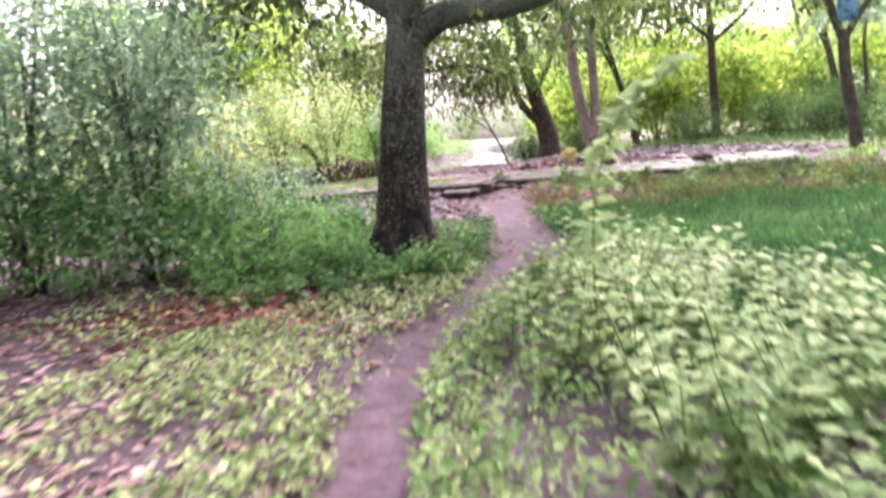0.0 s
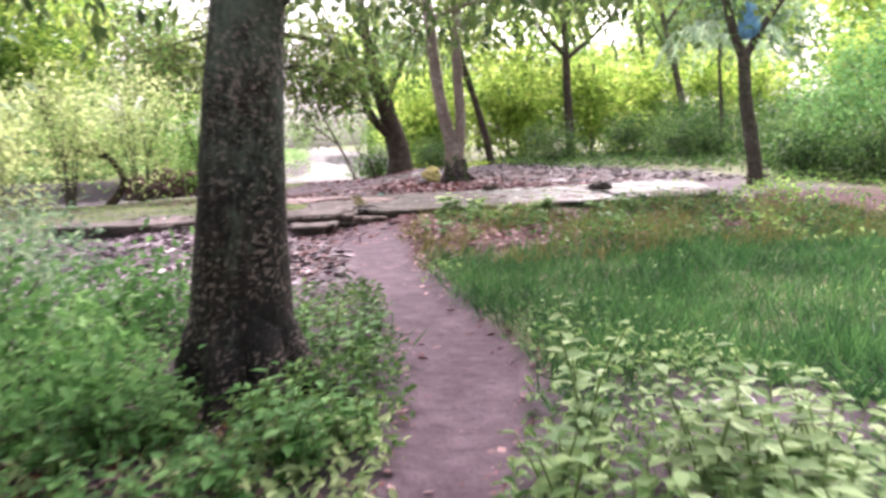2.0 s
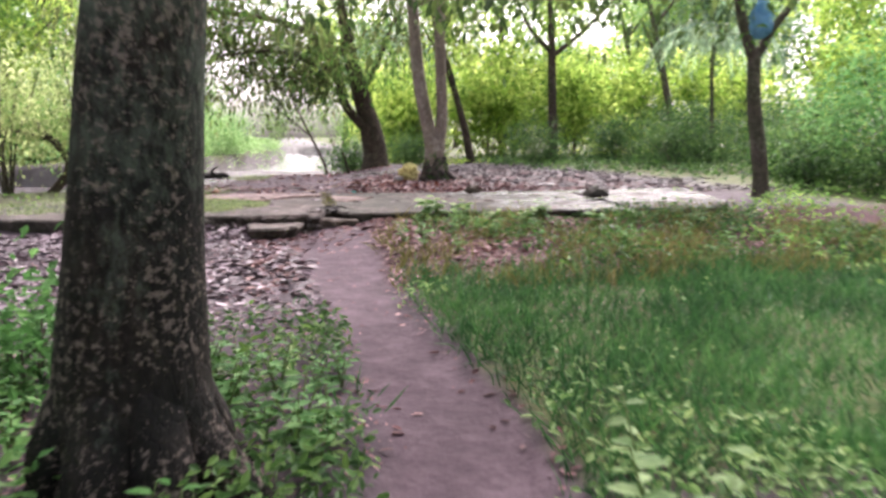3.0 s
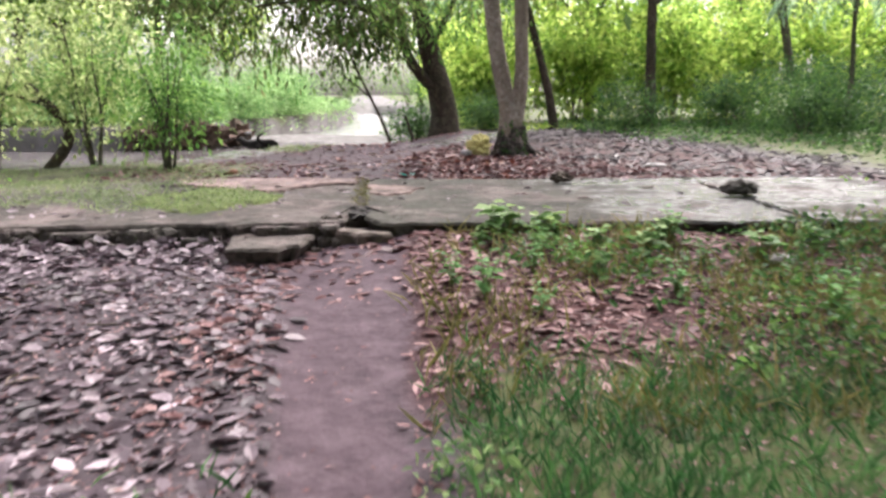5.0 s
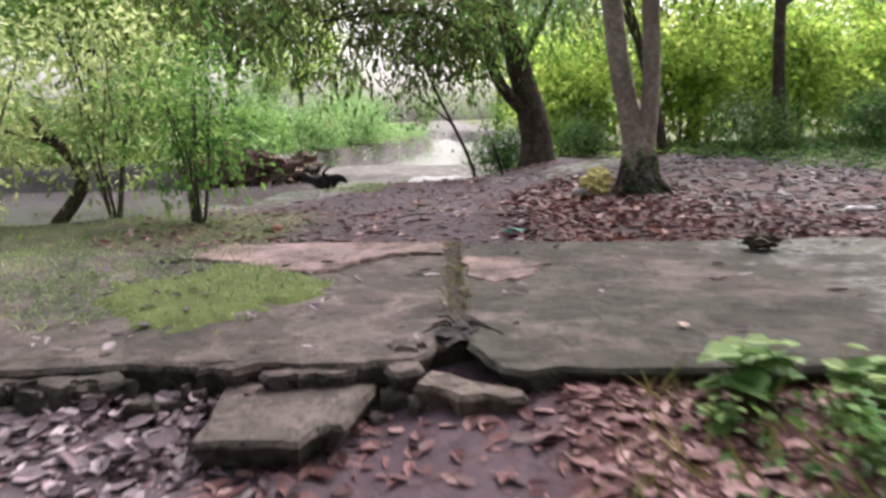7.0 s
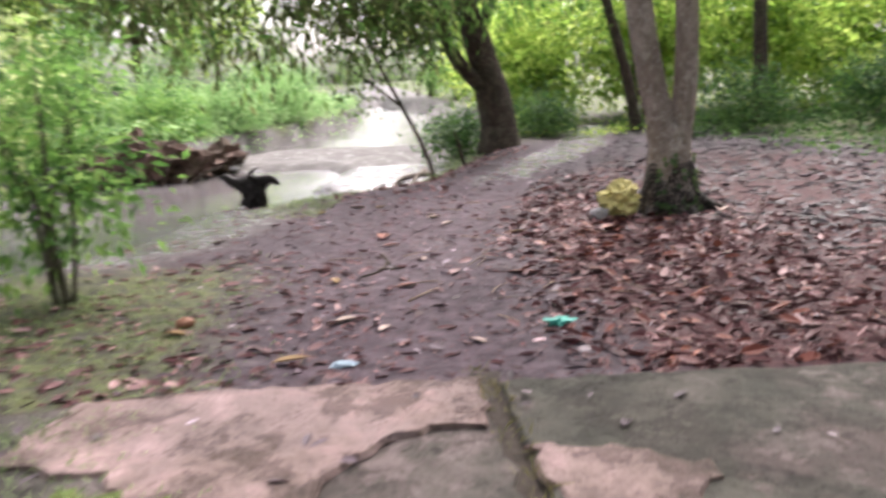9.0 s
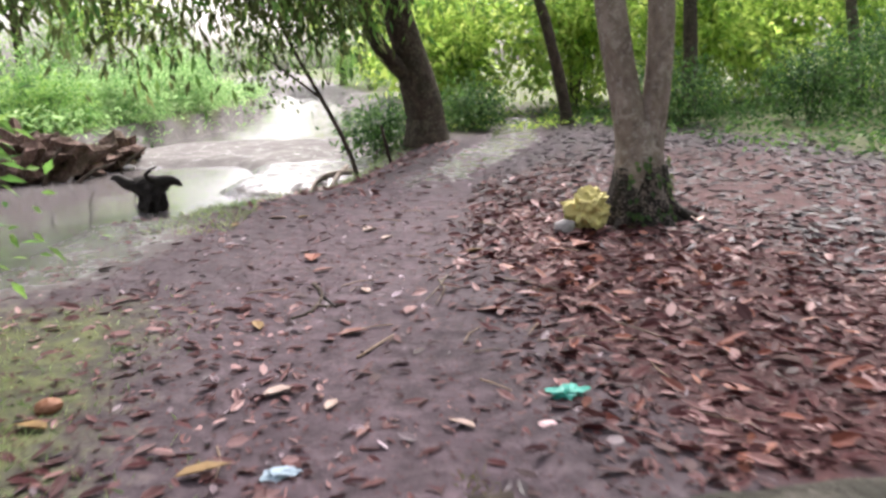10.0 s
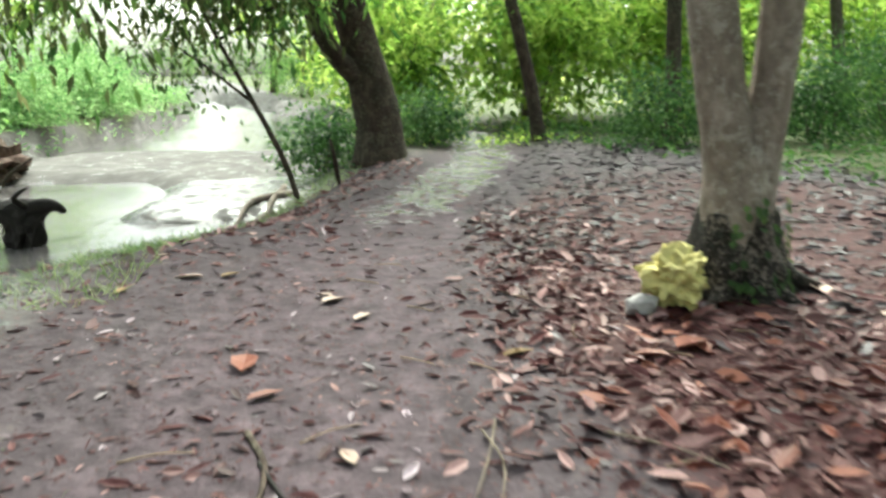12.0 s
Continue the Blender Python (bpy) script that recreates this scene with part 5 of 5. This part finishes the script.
# single weeds ---------------------------------------------------------------------
def weed(name, label, h, n, size, ratio, seed, group, mat, stems=3):
    """A broad-leaved herb: stems from one foot, each leaf pair set along them."""
    q = np.random.default_rng(seed)
    t = base(name, 0, 0, 0, label, "plant", group)
    P, D, N, L = [], [], [], []
    for s in range(stems):
        a = 2 * math.pi * s / stems + q.uniform(-0.5, 0.5)
        out = h * q.uniform(0.15, 0.45)
        top = h * q.uniform(0.75, 1.05)
        line = [(0, 0, -0.04), (math.cos(a) * out * 0.35, math.sin(a) * out * 0.35, top * 0.5), (math.cos(a) * out, math.sin(a) * out, top)]
        v, f = tube(line, [0.006, 0.0045, 0.002], 5, 4, 0.02)
        part("stem", mesh_of("stem", v, f, STEM, True), t)
        c = spline(line, 8)
        for k in range(n):
            u = 0.25 + 0.75 * k / (n - 1)
            p = c[min(len(c) - 1, int(u * (len(c) - 1)))]
            b = k * 2.4 + q.uniform(-0.4, 0.4)
            P.append(p)
            D.append((math.cos(b), math.sin(b), q.uniform(0.0, 0.5)))
            N.append((q.normal() * 0.2, q.normal() * 0.2, 1))
            L.append(size * (1.15 - 0.5 * u) * q.uniform(0.8, 1.2))
    L = np.array(L)
    v, f = leaves(P, D, N, L, L * ratio, 0.08, 0.28, True)
    part("foliage", mesh_of("foliage", v, f, mat), t)
    return t


weeds = [weed("broadleaf_weed", "light green broad-leaved weed beside the path", 0.62, 16, 0.105, 0.6, 301, "weeds beside the path", LEAF_YOUNG),
         weed("broadleaf_weed", "light green broad-leaved weed beside the path", 0.42, 8, 0.12, 0.58, 302, "weeds beside the path", LEAF_WEED, 4),
         weed("broadleaf_weed", "light green broad-leaved weed beside the path", 0.32, 8, 0.10, 0.55, 303, "weeds beside the path", LEAF_HERB, 4)]
weeds[0].matrix_basis = pose(1.45, 4.2, float(land(1.45, 4.2)))
weeds[1].matrix_basis = pose(1.1, 4.7, float(land(1.1, 4.7)))
weeds[2].matrix_basis = pose(0.35, 6.3, float(land(0.35, 6.3)))
weeds.append(weed("broadleaf_weed", "light green weed with broad rounded leaves at the slab", 0.30, 6, 0.19, 0.88, 304, "weeds at the slab", LEAF_WEED, 5))
weeds[3].matrix_basis = pose(2.3, 13.95, float(land(2.3, 13.95)))
for x, y, s in [(2.45, 14.02, 1.0), (2.75, 13.75, 1.15), (3.05, 13.5, 0.9), (3.4, 13.3, 1.1), (2.9, 12.9, 0.8), (3.7, 13.75, 1.0), (2.15, 13.7, 0.6), (4.3, 13.2, 1.1), (4.9, 13.5, 0.9)]:
    copy_thing(weeds[3], pose(x, y, float(land(x, y)), 0, 0, rng.uniform(0, 360)) @ Matrix.Scale(s * 0.74, 4))
for x, y, s in [(1.5, 3.3, 1.2), (1.85, 3.7, 1.3), (2.1, 4.3, 1.25), (1.75, 4.7, 1.2), (1.3, 3.9, 1.0), (2.3, 3.5, 1.2), (1.35, 4.9, 0.9), (1.9, 5.2, 1.0)]:
    copy_thing(weeds[0], pose(x, y, float(land(x, y)), 0, 0, rng.uniform(0, 360)) @ Matrix.Scale(s, 4))
placed = 0
while placed < 185:
    zone_ = (0, 1, 2, 2, 3)[rng.integers(0, 5)]
    if zone_ < 2:
        x, y, which = rng.uniform(0.9, 2.8), rng.uniform(1.6, 6.6), rng.integers(0, 2)
    elif zone_ == 2:
        x, y, which = rng.uniform(-1.6, 1.1), rng.uniform(5.9, 8.8), 2
    else:
        x, y, which = rng.uniform(1.8, 6.5), rng.uniform(11.6, 14.0), 2
    if path_mask(np.array(x), np.array(y)) > 0.02 or math.hypot(x - 0.08, y - 7.42) < 0.42 or (abs(x - 2.45) < 0.5 and abs(y - 6.35) < 0.4) or (zone_ == 3 and rng.uniform() < 0.6):
        continue
    if zone_ < 2 and y < 3.2 and x < 1.45:
        continue
    copy_thing(weeds[which], pose(x, y, float(land(x, y)), 0, 0, rng.uniform(0, 360)) @ Matrix.Scale(rng.uniform(0.65, 1.1), 4))
    placed += 1

# the arching plant beside the path
arch = base("arching_plant", 1.42, 3.8, float(land(1.42, 3.8)), "tall arching plant with paired pale oval leaves", "plant")
aline = [(0, 0, -0.05), (-0.02, 0.02, 0.55), (0.02, 0.02, 1.0), (0.15, 0.0, 1.32), (0.42, -0.05, 1.56)]
v, f = tube(aline, [0.007, 0.006, 0.005, 0.004, 0.002], 6, 6, 0.02)
part("stem", mesh_of("stem", v, f, STEM, True), arch)
ac = spline(aline, 16)[16:]
aP, aD, aN = [], [], []
for k, p in enumerate(ac):
    for s in (-1, 1):
        aP.append(p)
        aD.append((s * 0.8 + rng.normal() * 0.45, rng.normal() * 0.7, 0.1 + rng.normal() * 0.4))
        aN.append((rng.normal() * 0.6, -0.6 + rng.normal() * 0.4, 1))
aL = rng.uniform(0.085, 0.135, len(aP))
for p, d, n_, l in zip(aP, aD, aN, aL):
    v, f = leaves([p], [d], [n_], l, l * 0.48, 0.12, 0.3, True)
    part("leaf", mesh_of("leaf", v, f, LEAF_YOUNG), arch)

# creeper at the foot of the twin tree
IV = rng.uniform(0, 1, (95, 2))
ia = radians(225) + IV[:, 0] * radians(95)
iz = 0.16 + IV[:, 1] ** 1.5 * 0.75
ir = 0.30 + 0.28 * np.exp(-iz * 4.0)
ivP = np.column_stack([4.02 + ir * np.cos(ia), 22.37 + ir * np.sin(ia), iz])
ivD = np.column_stack([np.cos(ia) * 0.6, np.sin(ia) * 0.6, -0.7 + rng.normal(size=95) * 0.3])
ivN = np.column_stack([np.cos(ia), np.sin(ia), np.full(95, 0.5)])
v, f = leaves(ivP, ivD, ivN, 0.07, 0.05, 0.1, 0.2, True)
tagged(new("creeper", mesh_of("creeper", v, f, LEAF_DARK)), "dark green creeper on the twin tree's foot", "creeper", kind="stuff")


# litter and loose things -------------------------------------------------------------
def crumpled(name, label, category, at_, size, mat, seed=0, detail=2, amp=0.35, group=""):
    """A crushed, faceted lump that rests on what lies below it."""
    bm = bmesh.new()
    bmesh.ops.create_icosphere(bm, subdivisions=detail, radius=1)
    for w in bm.verts:
        k = 1 + amp * noise.noise(w.co * 2.3 + Vector((seed * 3.7, 0, 0))) + amp * 0.6 * noise.noise(w.co * 5.5 + Vector((0, seed, 0)))
        w.co = Vector((w.co.x * size[0], w.co.y * size[1], max(w.co.z, -0.75) * size[2])) * k
    low = min(w.co.z for w in bm.verts)
    for w in bm.verts:
        w.co.z -= low
    me = bpy.data.meshes.new(name)
    bm.to_mesh(me)
    bm.free()
    me.materials.append(mat)
    ob = tagged(new(name, me), label, category, group)
    ob.matrix_basis = pose(*at_)
    return ob


def gz(x, y, up=-0.01):
    return float(land(x, y)) + up


def loose_leaf(x, y, length, ratio, mat, label, turn, deck=False, curl=0.3):
    z = SLAB_TOP if deck else gz(x, y, 0.012)
    a = radians(turn)
    v, f = leaves([(0, 0, 0)], [(math.cos(a), math.sin(a), 0.08)], [(0.1, 0.15, 1)], length, length * ratio, 0.12, curl * 0.3, True)
    low = v[:, 2].min()
    ob = tagged(new("fallen_leaf", mesh_of("fallen_leaf", v - (0, 0, low), f, mat)), label, "leaf", "single fallen leaves")
    ob.matrix_basis = pose(x, y, z)
    ob.modifiers.new("thickness", "SOLIDIFY").thickness = 0.002
    return ob


crumpled("yellow_foam", "crumpled lump of yellow foam against the twin tree", "litter", (3.36, 22.10, gz(3.36, 22.10)), (0.20, 0.15, 0.19), YELLOW, 3, 4, 0.55)
crumpled("white_scrap", "crumpled white scrap beside the yellow foam", "litter", (3.10, 22.04, gz(3.10, 22.04)), (0.11, 0.08, 0.08), WHITE, 5, 2)
crumpled("teal_scrap", "crushed teal plastic scrap among dead leaves", "litter", (1.80, 18.66, gz(1.80, 18.66, 0.0)), (0.075, 0.05, 0.02), TEAL, 6, 3, 0.9)
crumpled("pink_scrap", "pale pink scrap of card on dead leaves", "litter", (1.62, 18.44, gz(1.62, 18.44)), (0.05, 0.03, 0.012), PINKISH, 7, 2, 0.4)
crumpled("blue_scrap", "pale blue scrap of plastic on the trail", "litter", (0.38, 18.42, gz(0.38, 18.42)), (0.06, 0.04, 0.02), PALE_BLUE, 8, 3, 0.8)
slab("white_carton", "flattened dirty white carton on bare earth", "litter", [(2.22, 6.44), (2.50, 6.40), (2.52, 6.52), (2.24, 6.57)], gz(2.37, 6.48, 0.055), 0.06, WHITE, seed=40, jag=0.003, step=0.06, undercut=0.01)
crumpled("white_scrap", "small white scrap among dead leaves", "litter", (-1.6, 5.83, gz(-1.6, 5.83)), (0.05, 0.035, 0.02), WHITE, 10, 2)
crumpled("white_scrap", "small white scrap on the dirt path", "litter", (0.83, 5.83, gz(0.83, 5.83)), (0.045, 0.03, 0.02), WHITE, 11, 2)
crumpled("white_scrap", "white scrap on the dead leaves behind the slab", "litter", (5.9, 19.6, gz(5.9, 19.6)), (0.2, 0.07, 0.04), WHITE, 12, 2)
crumpled("leaf_clump", "brown clump of wet leaves on the slab", "litter", (3.65, 16.97, 0.295), (0.12, 0.10, 0.07), BARK_BROWN, 13, 3, 0.7)
crumpled("leaf_clump", "dark clump of roots at the broken joint", "litter", (1.2, 14.86, 0.255), (0.12, 0.2, 0.035), SOIL_CUT, 14, 3, 0.6)
crumpled("orange_lump", "orange rotten fruit on the mossy grass", "litter", (-0.75, 19.25, gz(-0.75, 19.25)), (0.07, 0.06, 0.045), ORANGE, 15, 2, 0.2)
crumpled("pale_stone", "pale stone at the edge of the grass", "stone", (7.4, 10.9, gz(7.4, 10.9)), (0.3, 0.2, 0.1), STONE, 16, 3, 0.3)

crumpled("dark_stone", "dark wet stone lying on the slab", "stone", (5.3, 15.6, 0.31), (0.2, 0.14, 0.09), SLAB_OLD, 17, 3, 0.3)
crumpled("white_scrap", "pale scrap among weeds before the slab", "litter", (4.35, 13.03, gz(4.35, 13.03, 0.02)), (0.1, 0.05, 0.05), WHITE, 18, 2)

# the bag in the fork of the crooked tree
crumpled("plastic_bag", "faded blue plastic bag caught in a tree fork", "bag", (8.52, 16.38, 2.86), (0.19, 0.14, 0.34), BLUE, 21, 3, 0.4)

for x, y, l, ratio, mat, label, turn, deck in [
        (-0.69, 19.0, 0.2, 0.5, YLEAF, "yellow dead leaf on the mossy grass", 150, False), (-0.05, 18.44, 0.24, 0.4, YLEAF, "long yellow-brown leaf behind the slab", 15, False), (0.46, 19.24, 0.18, 0.6, PLEAF, "pale broad leaf on the trail", 200, False), (0.68, 22.0, 0.26, 0.6, LITTER_RUST, "curled red-brown leaf on the trail", 80, False),
        (1.41, 22.68, 0.17, 0.5, PLEAF, "curled pale dead leaf on the trail", 40, False), (2.02, 21.66, 0.2, 0.45, YLEAF, "dry yellow-orange leaf among red litter", 10, False),
        (0.27, 20.28, 0.2, 0.42, YLEAF, "folded yellow-brown leaf on the trail", 100, False), (0.62, 18.95, 0.13, 0.5, PLEAF, "pale dead leaf on the trail", 60, False),
        (0.68, 21.62, 0.2, 0.42, LITTER_RUST, "red-brown dead leaf on the trail", 20, False), (4.45, 16.35, 0.2, 0.35, PLEAF, "pale dead leaf on the concrete", 5, True),
        (3.0, 15.9, 0.14, 0.3, LITTER_RED, "brown dead leaf on the concrete", 170, True), (3.45, 15.5, 0.16, 0.28, LITTER_RED, "brown dead leaf on the concrete", 12, True),
        (2.35, 14.75, 0.11, 0.5, PLEAF, "pale dead leaf on the concrete", 80, True), (0.62, 23.9, 0.16, 0.45, YLEAF, "yellow leaf on the creek bank", 30, False),
        (-0.1, 23.6, 0.17, 0.4, YLEAF, "yellow leaf on the creek bank", 60, False), (0.1, 24.6, 0.15, 0.5, PLEAF, "pale leaf on the creek bank", 10, False),
        (1.3, 18.55, 0.16, 0.4, PLEAF, "pale long leaf on the trail", 130, False), (4.45, 21.5, 0.13, 0.6, PLEAF, "pale leaf at the twin tree's foot", 20, False),
        (2.94, 21.43, 0.24, 0.7, LITTER_RUST, "broad rust-orange leaf before the twin tree", 15, False), (2.85, 21.35, 0.2, 0.6, LITTER_RUST, "broad rust-orange leaf before the twin tree", 150, False), (3.1, 21.5, 0.18, 0.6, LITTER_RUST, "broad rust-orange leaf before the twin tree", 260, False),
        (1.95, 20.0, 0.26, 0.42, LITTER_RUST, "long curled red leaf on the litter", 160, False), (1.06, 20.84, 0.14, 0.55, PLEAF, "pale pinkish leaf on the trail", 100, False), (1.26, 23.1, 0.18, 0.6, PLEAF, "pale curled leaf on the trail", 20, False),
        (1.36, 23.2, 0.14, 0.6, PLEAF, "pale curled leaf on the trail", 140, False), (0.5, 23.9, 0.22, 0.5, PLEAF, "pale leaf near the creek bank", 170, False), (4.5, 22.0, 0.2, 0.7, PLEAF, "pale pink leaf at the twin tree's foot", 70, False),
        (1.25, 20.24, 0.18, 0.5, LITTER_TAN, "pinkish dead leaf on the trail", 60, False), (0.95, 20.0, 0.2, 0.5, LITTER_RUST, "red dead leaf on the trail", 190, False)]:
    loose_leaf(x, y, l, ratio, mat, label, turn, deck)


def stick(points, r, label, mat=None, name="stick", category="stick"):
    v, f = tube(points, [r, r * 0.9, r * 0.6], 7, 4, 0.1)
    o = v.mean(0)
    ob = tagged(new(name, mesh_of(name, v - o, f, mat or TWIG, True)), label, category)
    ob.location = o
    return ob


stick([(0.85, 19.58, gz(0.85, 19.58, 0.01)), (0.99, 19.73, gz(0.99, 19.73, 0.014)), (1.11, 19.88, gz(1.11, 19.88, 0.01))], 0.008, "thin pale stick on the trail")
stick([(0.70, 21.0, gz(0.70, 21.0, 0.008)), (0.74, 20.78, gz(0.74, 20.78, 0.012)), (0.80, 20.55, gz(0.80, 20.55, 0.008))], 0.01, "dark crooked twig on the trail", SOIL_CUT)
# dark roots splayed from the broken joint
for k, a in enumerate([20, 60, 115, 160, 205, 330, 350]):
    c, s_ = math.cos(radians(a)), math.sin(radians(a))
    l = 0.16 + 0.05 * (k % 3)
    stick([(1.19 + c * 0.03, 14.88 + s_ * 0.03, 0.315), (1.19 + c * l * 0.5, 14.88 + s_ * l * 0.5, 0.335), (1.19 + c * l, 14.88 + s_ * l, 0.303)], 0.007, "thin dark root lying over the broken joint", SOIL_CUT, "root", "root")

# a dark branched root lying bare on the trail, and long stalks in the litter
for pts, r_ in (([(0.67, 21.3), (0.72, 20.95), (0.66, 20.62)], 0.016), ([(0.66, 20.66), (0.60, 20.52), (0.46, 20.44)], 0.012), ([(0.67, 20.66), (0.75, 20.6), (0.86, 20.6)], 0.009)):
    stick([(x, y, gz(x, y, 0.008)) for x, y in pts], r_, "dark bare root lying on the trail", BARK_BROWN, "root", "root")
for pts in ([(1.70, 20.95), (1.58, 20.7), (1.42, 20.42)], [(1.62, 20.9), (1.6, 20.6), (1.47, 20.3)], [(2.1, 20.7), (2.3, 20.5), (2.4, 20.3)], [(2.5, 19.6), (2.62, 19.3), (2.6, 19.1)]):
    stick([(x, y, gz(x, y, 0.022)) for x, y in pts], 0.006, "thin dry leaf stalk among dead leaves", LOG_PALE, "stalk", "twig")
for pts in ([(1.82, 31.2), (1.5, 30.0), (1.35, 28.9)], [(1.35, 29.2), (1.1, 28.2), (1.04, 27.4)], [(1.9, 30.6), (1.2, 30.0), (0.9, 29.2)]):
    stick([(x, y, gz(x, y, 0.05)) for x, y in pts], 0.05, "gnarled root along the creek bank", BARK_GREY, "root", "root")

# twigs strewn about
twigs = []
for k in range(3):
    l = (0.16, 0.22, 0.30)[k]
    tw = stick([(0, 0, 0.008), (l * 0.5, 0.02 * (k - 1), 0.012), (l, 0.0, 0.006)], 0.0045, "thin dry twig among dead leaves", TWIG if k else LOG_PALE, "twig", "twig")
    twigs.append(tagged(tw, group="twigs on the ground"))
twigs[0].location, twigs[1].location, twigs[2].location = [Vector((x, y, gz(x, y, 0.012))) for x, y in ((1.6, 19.4), (2.3, 20.4), (0.3, 21.2))]
for k in range(36):
    x, y = (rng.uniform(0.0, 4.6), rng.uniform(18.2, 24.0)) if k % 3 else (rng.uniform(-1.6, 0.6), rng.uniform(11.0, 13.6))
    copy_thing(twigs[k % 3], pose(x, y, gz(x, y, 0.014), 0, 0, rng.uniform(0, 360)))

stick([(2.6, 30.2, gz(2.6, 30.2, 0.02)), (2.4, 29.3, 0.42), (2.25, 28.7, 0.8)], 0.04, "broken leaning branch at the bank", BARK_BROWN, "dead_branch", "branch")
WATER_Z = -0.42
stick([(x, y, gz(x, y, 0.05)) for x, y in ((-0.75, 28.2), (-0.2, 28.25), (0.4, 28.15), (1.0, 28.25))], 0.055, "bleached fallen log lying on the muddy bank", LOG_PALE, "fallen_log", "log")
# the black root stock that stands in the creek
stock = base("tree_stump", -1.72, 28.75, WATER_Z - 0.2, "black sodden root stock standing in the creek", "stump")
bm = bmesh.new()
bmesh.ops.create_icosphere(bm, subdivisions=3, radius=1)
for w in bm.verts:
    wide = 0.22 + 0.2 * float(smooth(0.1, 0.7, w.co.z))
    k = 1 + 0.5 * noise.noise(w.co * 2.6) + 0.3 * noise.noise(w.co * 6.0)
    w.co = Vector((w.co.x * wide * k, w.co.y * 0.26 * k, 0.4 + w.co.z * 0.42 * (0.9 + 0.1 * k)))
me = bpy.data.meshes.new("post")
bm.to_mesh(me)
bm.free()
me.materials.append(SOIL_CUT)
part("post", me, stock)
for pts, rr in (([(-0.1, -0.05, 0.66), (-0.35, 0.0, 0.7), (-0.5, 0.05, 0.8), (-0.62, 0.1, 0.78)], [0.14, 0.11, 0.08, 0.03]),
                ([(0.1, -0.05, 0.66), (0.3, -0.1, 0.72), (0.42, -0.1, 0.7), (0.5, -0.05, 0.62)], [0.13, 0.1, 0.07, 0.04]),
                ([(0.1, -0.1, 0.7), (0.0, -0.3, 0.85), (0.1, -0.4, 0.95), (0.2, -0.4, 1.0)], [0.05, 0.035, 0.025, 0.012])):
    v, f = tube(pts, rr, 9, 5, 0.2, 0, 5, pts[1][0])
    part("root", mesh_of("root", v, f, SOIL_CUT, True), stock)
crumpled("white_scrap", "crumpled white scrap caught on the root stock", "litter", (-2.0, 28.72, 0.30), (0.1, 0.06, 0.05), WHITE, 33, 2)
for x, y, h in ((-2.5, 27.6, 0.35), (-3.2, 28.2, 0.22), (-1.75, 26.6, 0.3), (-2.9, 29.4, 0.3), (-2.2, 29.6, 0.25)):
    stick([(x, y, WATER_Z - 0.2), (x + 0.05, y, WATER_Z + h * 0.5), (x + 0.16, y + 0.05, WATER_Z + h)], 0.012, "thin dark twig standing in the creek", SOIL_CUT, "twig", "twig")
for x, y, w in ((-0.05, 26.3, 0.09), (0.14, 26.75, 0.07), (0.3, 27.1, 0.1), (-0.45, 25.4, 0.06), (-1.3, 25.0, 0.05)):
    crumpled("white_scrap", "white scrap of litter on the creek bank", "litter", (x, y, gz(x, y, 0.05)), (w, w * 0.7, w * 0.5), WHITE, 34 + int(x * 10), 2)
# roots and drift under the far bank
for k, (x, y, w, h) in enumerate([(-4.4, 34.0, 0.7, 0.5), (-3.5, 35.2, 0.5, 0.4), (-5.2, 33.7, 0.6, 0.6), (-6.2, 33.4, 0.5, 0.45)]):
    crumpled("driftwood", "brown tangle of roots and drift on the far bank", "driftwood", (x, y, WATER_Z - 0.12), (w, 0.55, h), ROOT_TANGLE, 41 + k, 3, 0.9)
for k, (x, y, dx, dz) in enumerate([(-4.0, 33.1, 0.9, 0.1), (-5.2, 33.0, -0.8, 0.25), (-3.3, 34.2, 0.7, 0.3), (-6.4, 32.5, 1.1, 0.2), (-4.6, 32.9, 0.5, 0.5)]):
    stick([(x, y, WATER_Z - 0.05), (x + dx * 0.5, y - 0.15, WATER_Z + 0.2 + dz * 0.5), (x + dx, y - 0.1, WATER_Z + 0.3 + dz)], 0.04, "bare brown branch stranded at the far bank", BARK_BROWN, "dead_branch", "branch")
stick([(-4.0, 21.05, 1.2), (-4.8, 20.9, 1.42), (-6.2, 20.7, 1.38)], 0.035, "bare branch reaching out from a bush", BARK_BROWN, "dead_branch", "branch")
stick([(-4.2, 21.0, 0.0), (-3.75, 21.1, 0.75), (-4.3, 21.0, 1.55)], 0.10, "leaning dead trunk among the bushes", BARK_BROWN, "dead_tree", "tree")
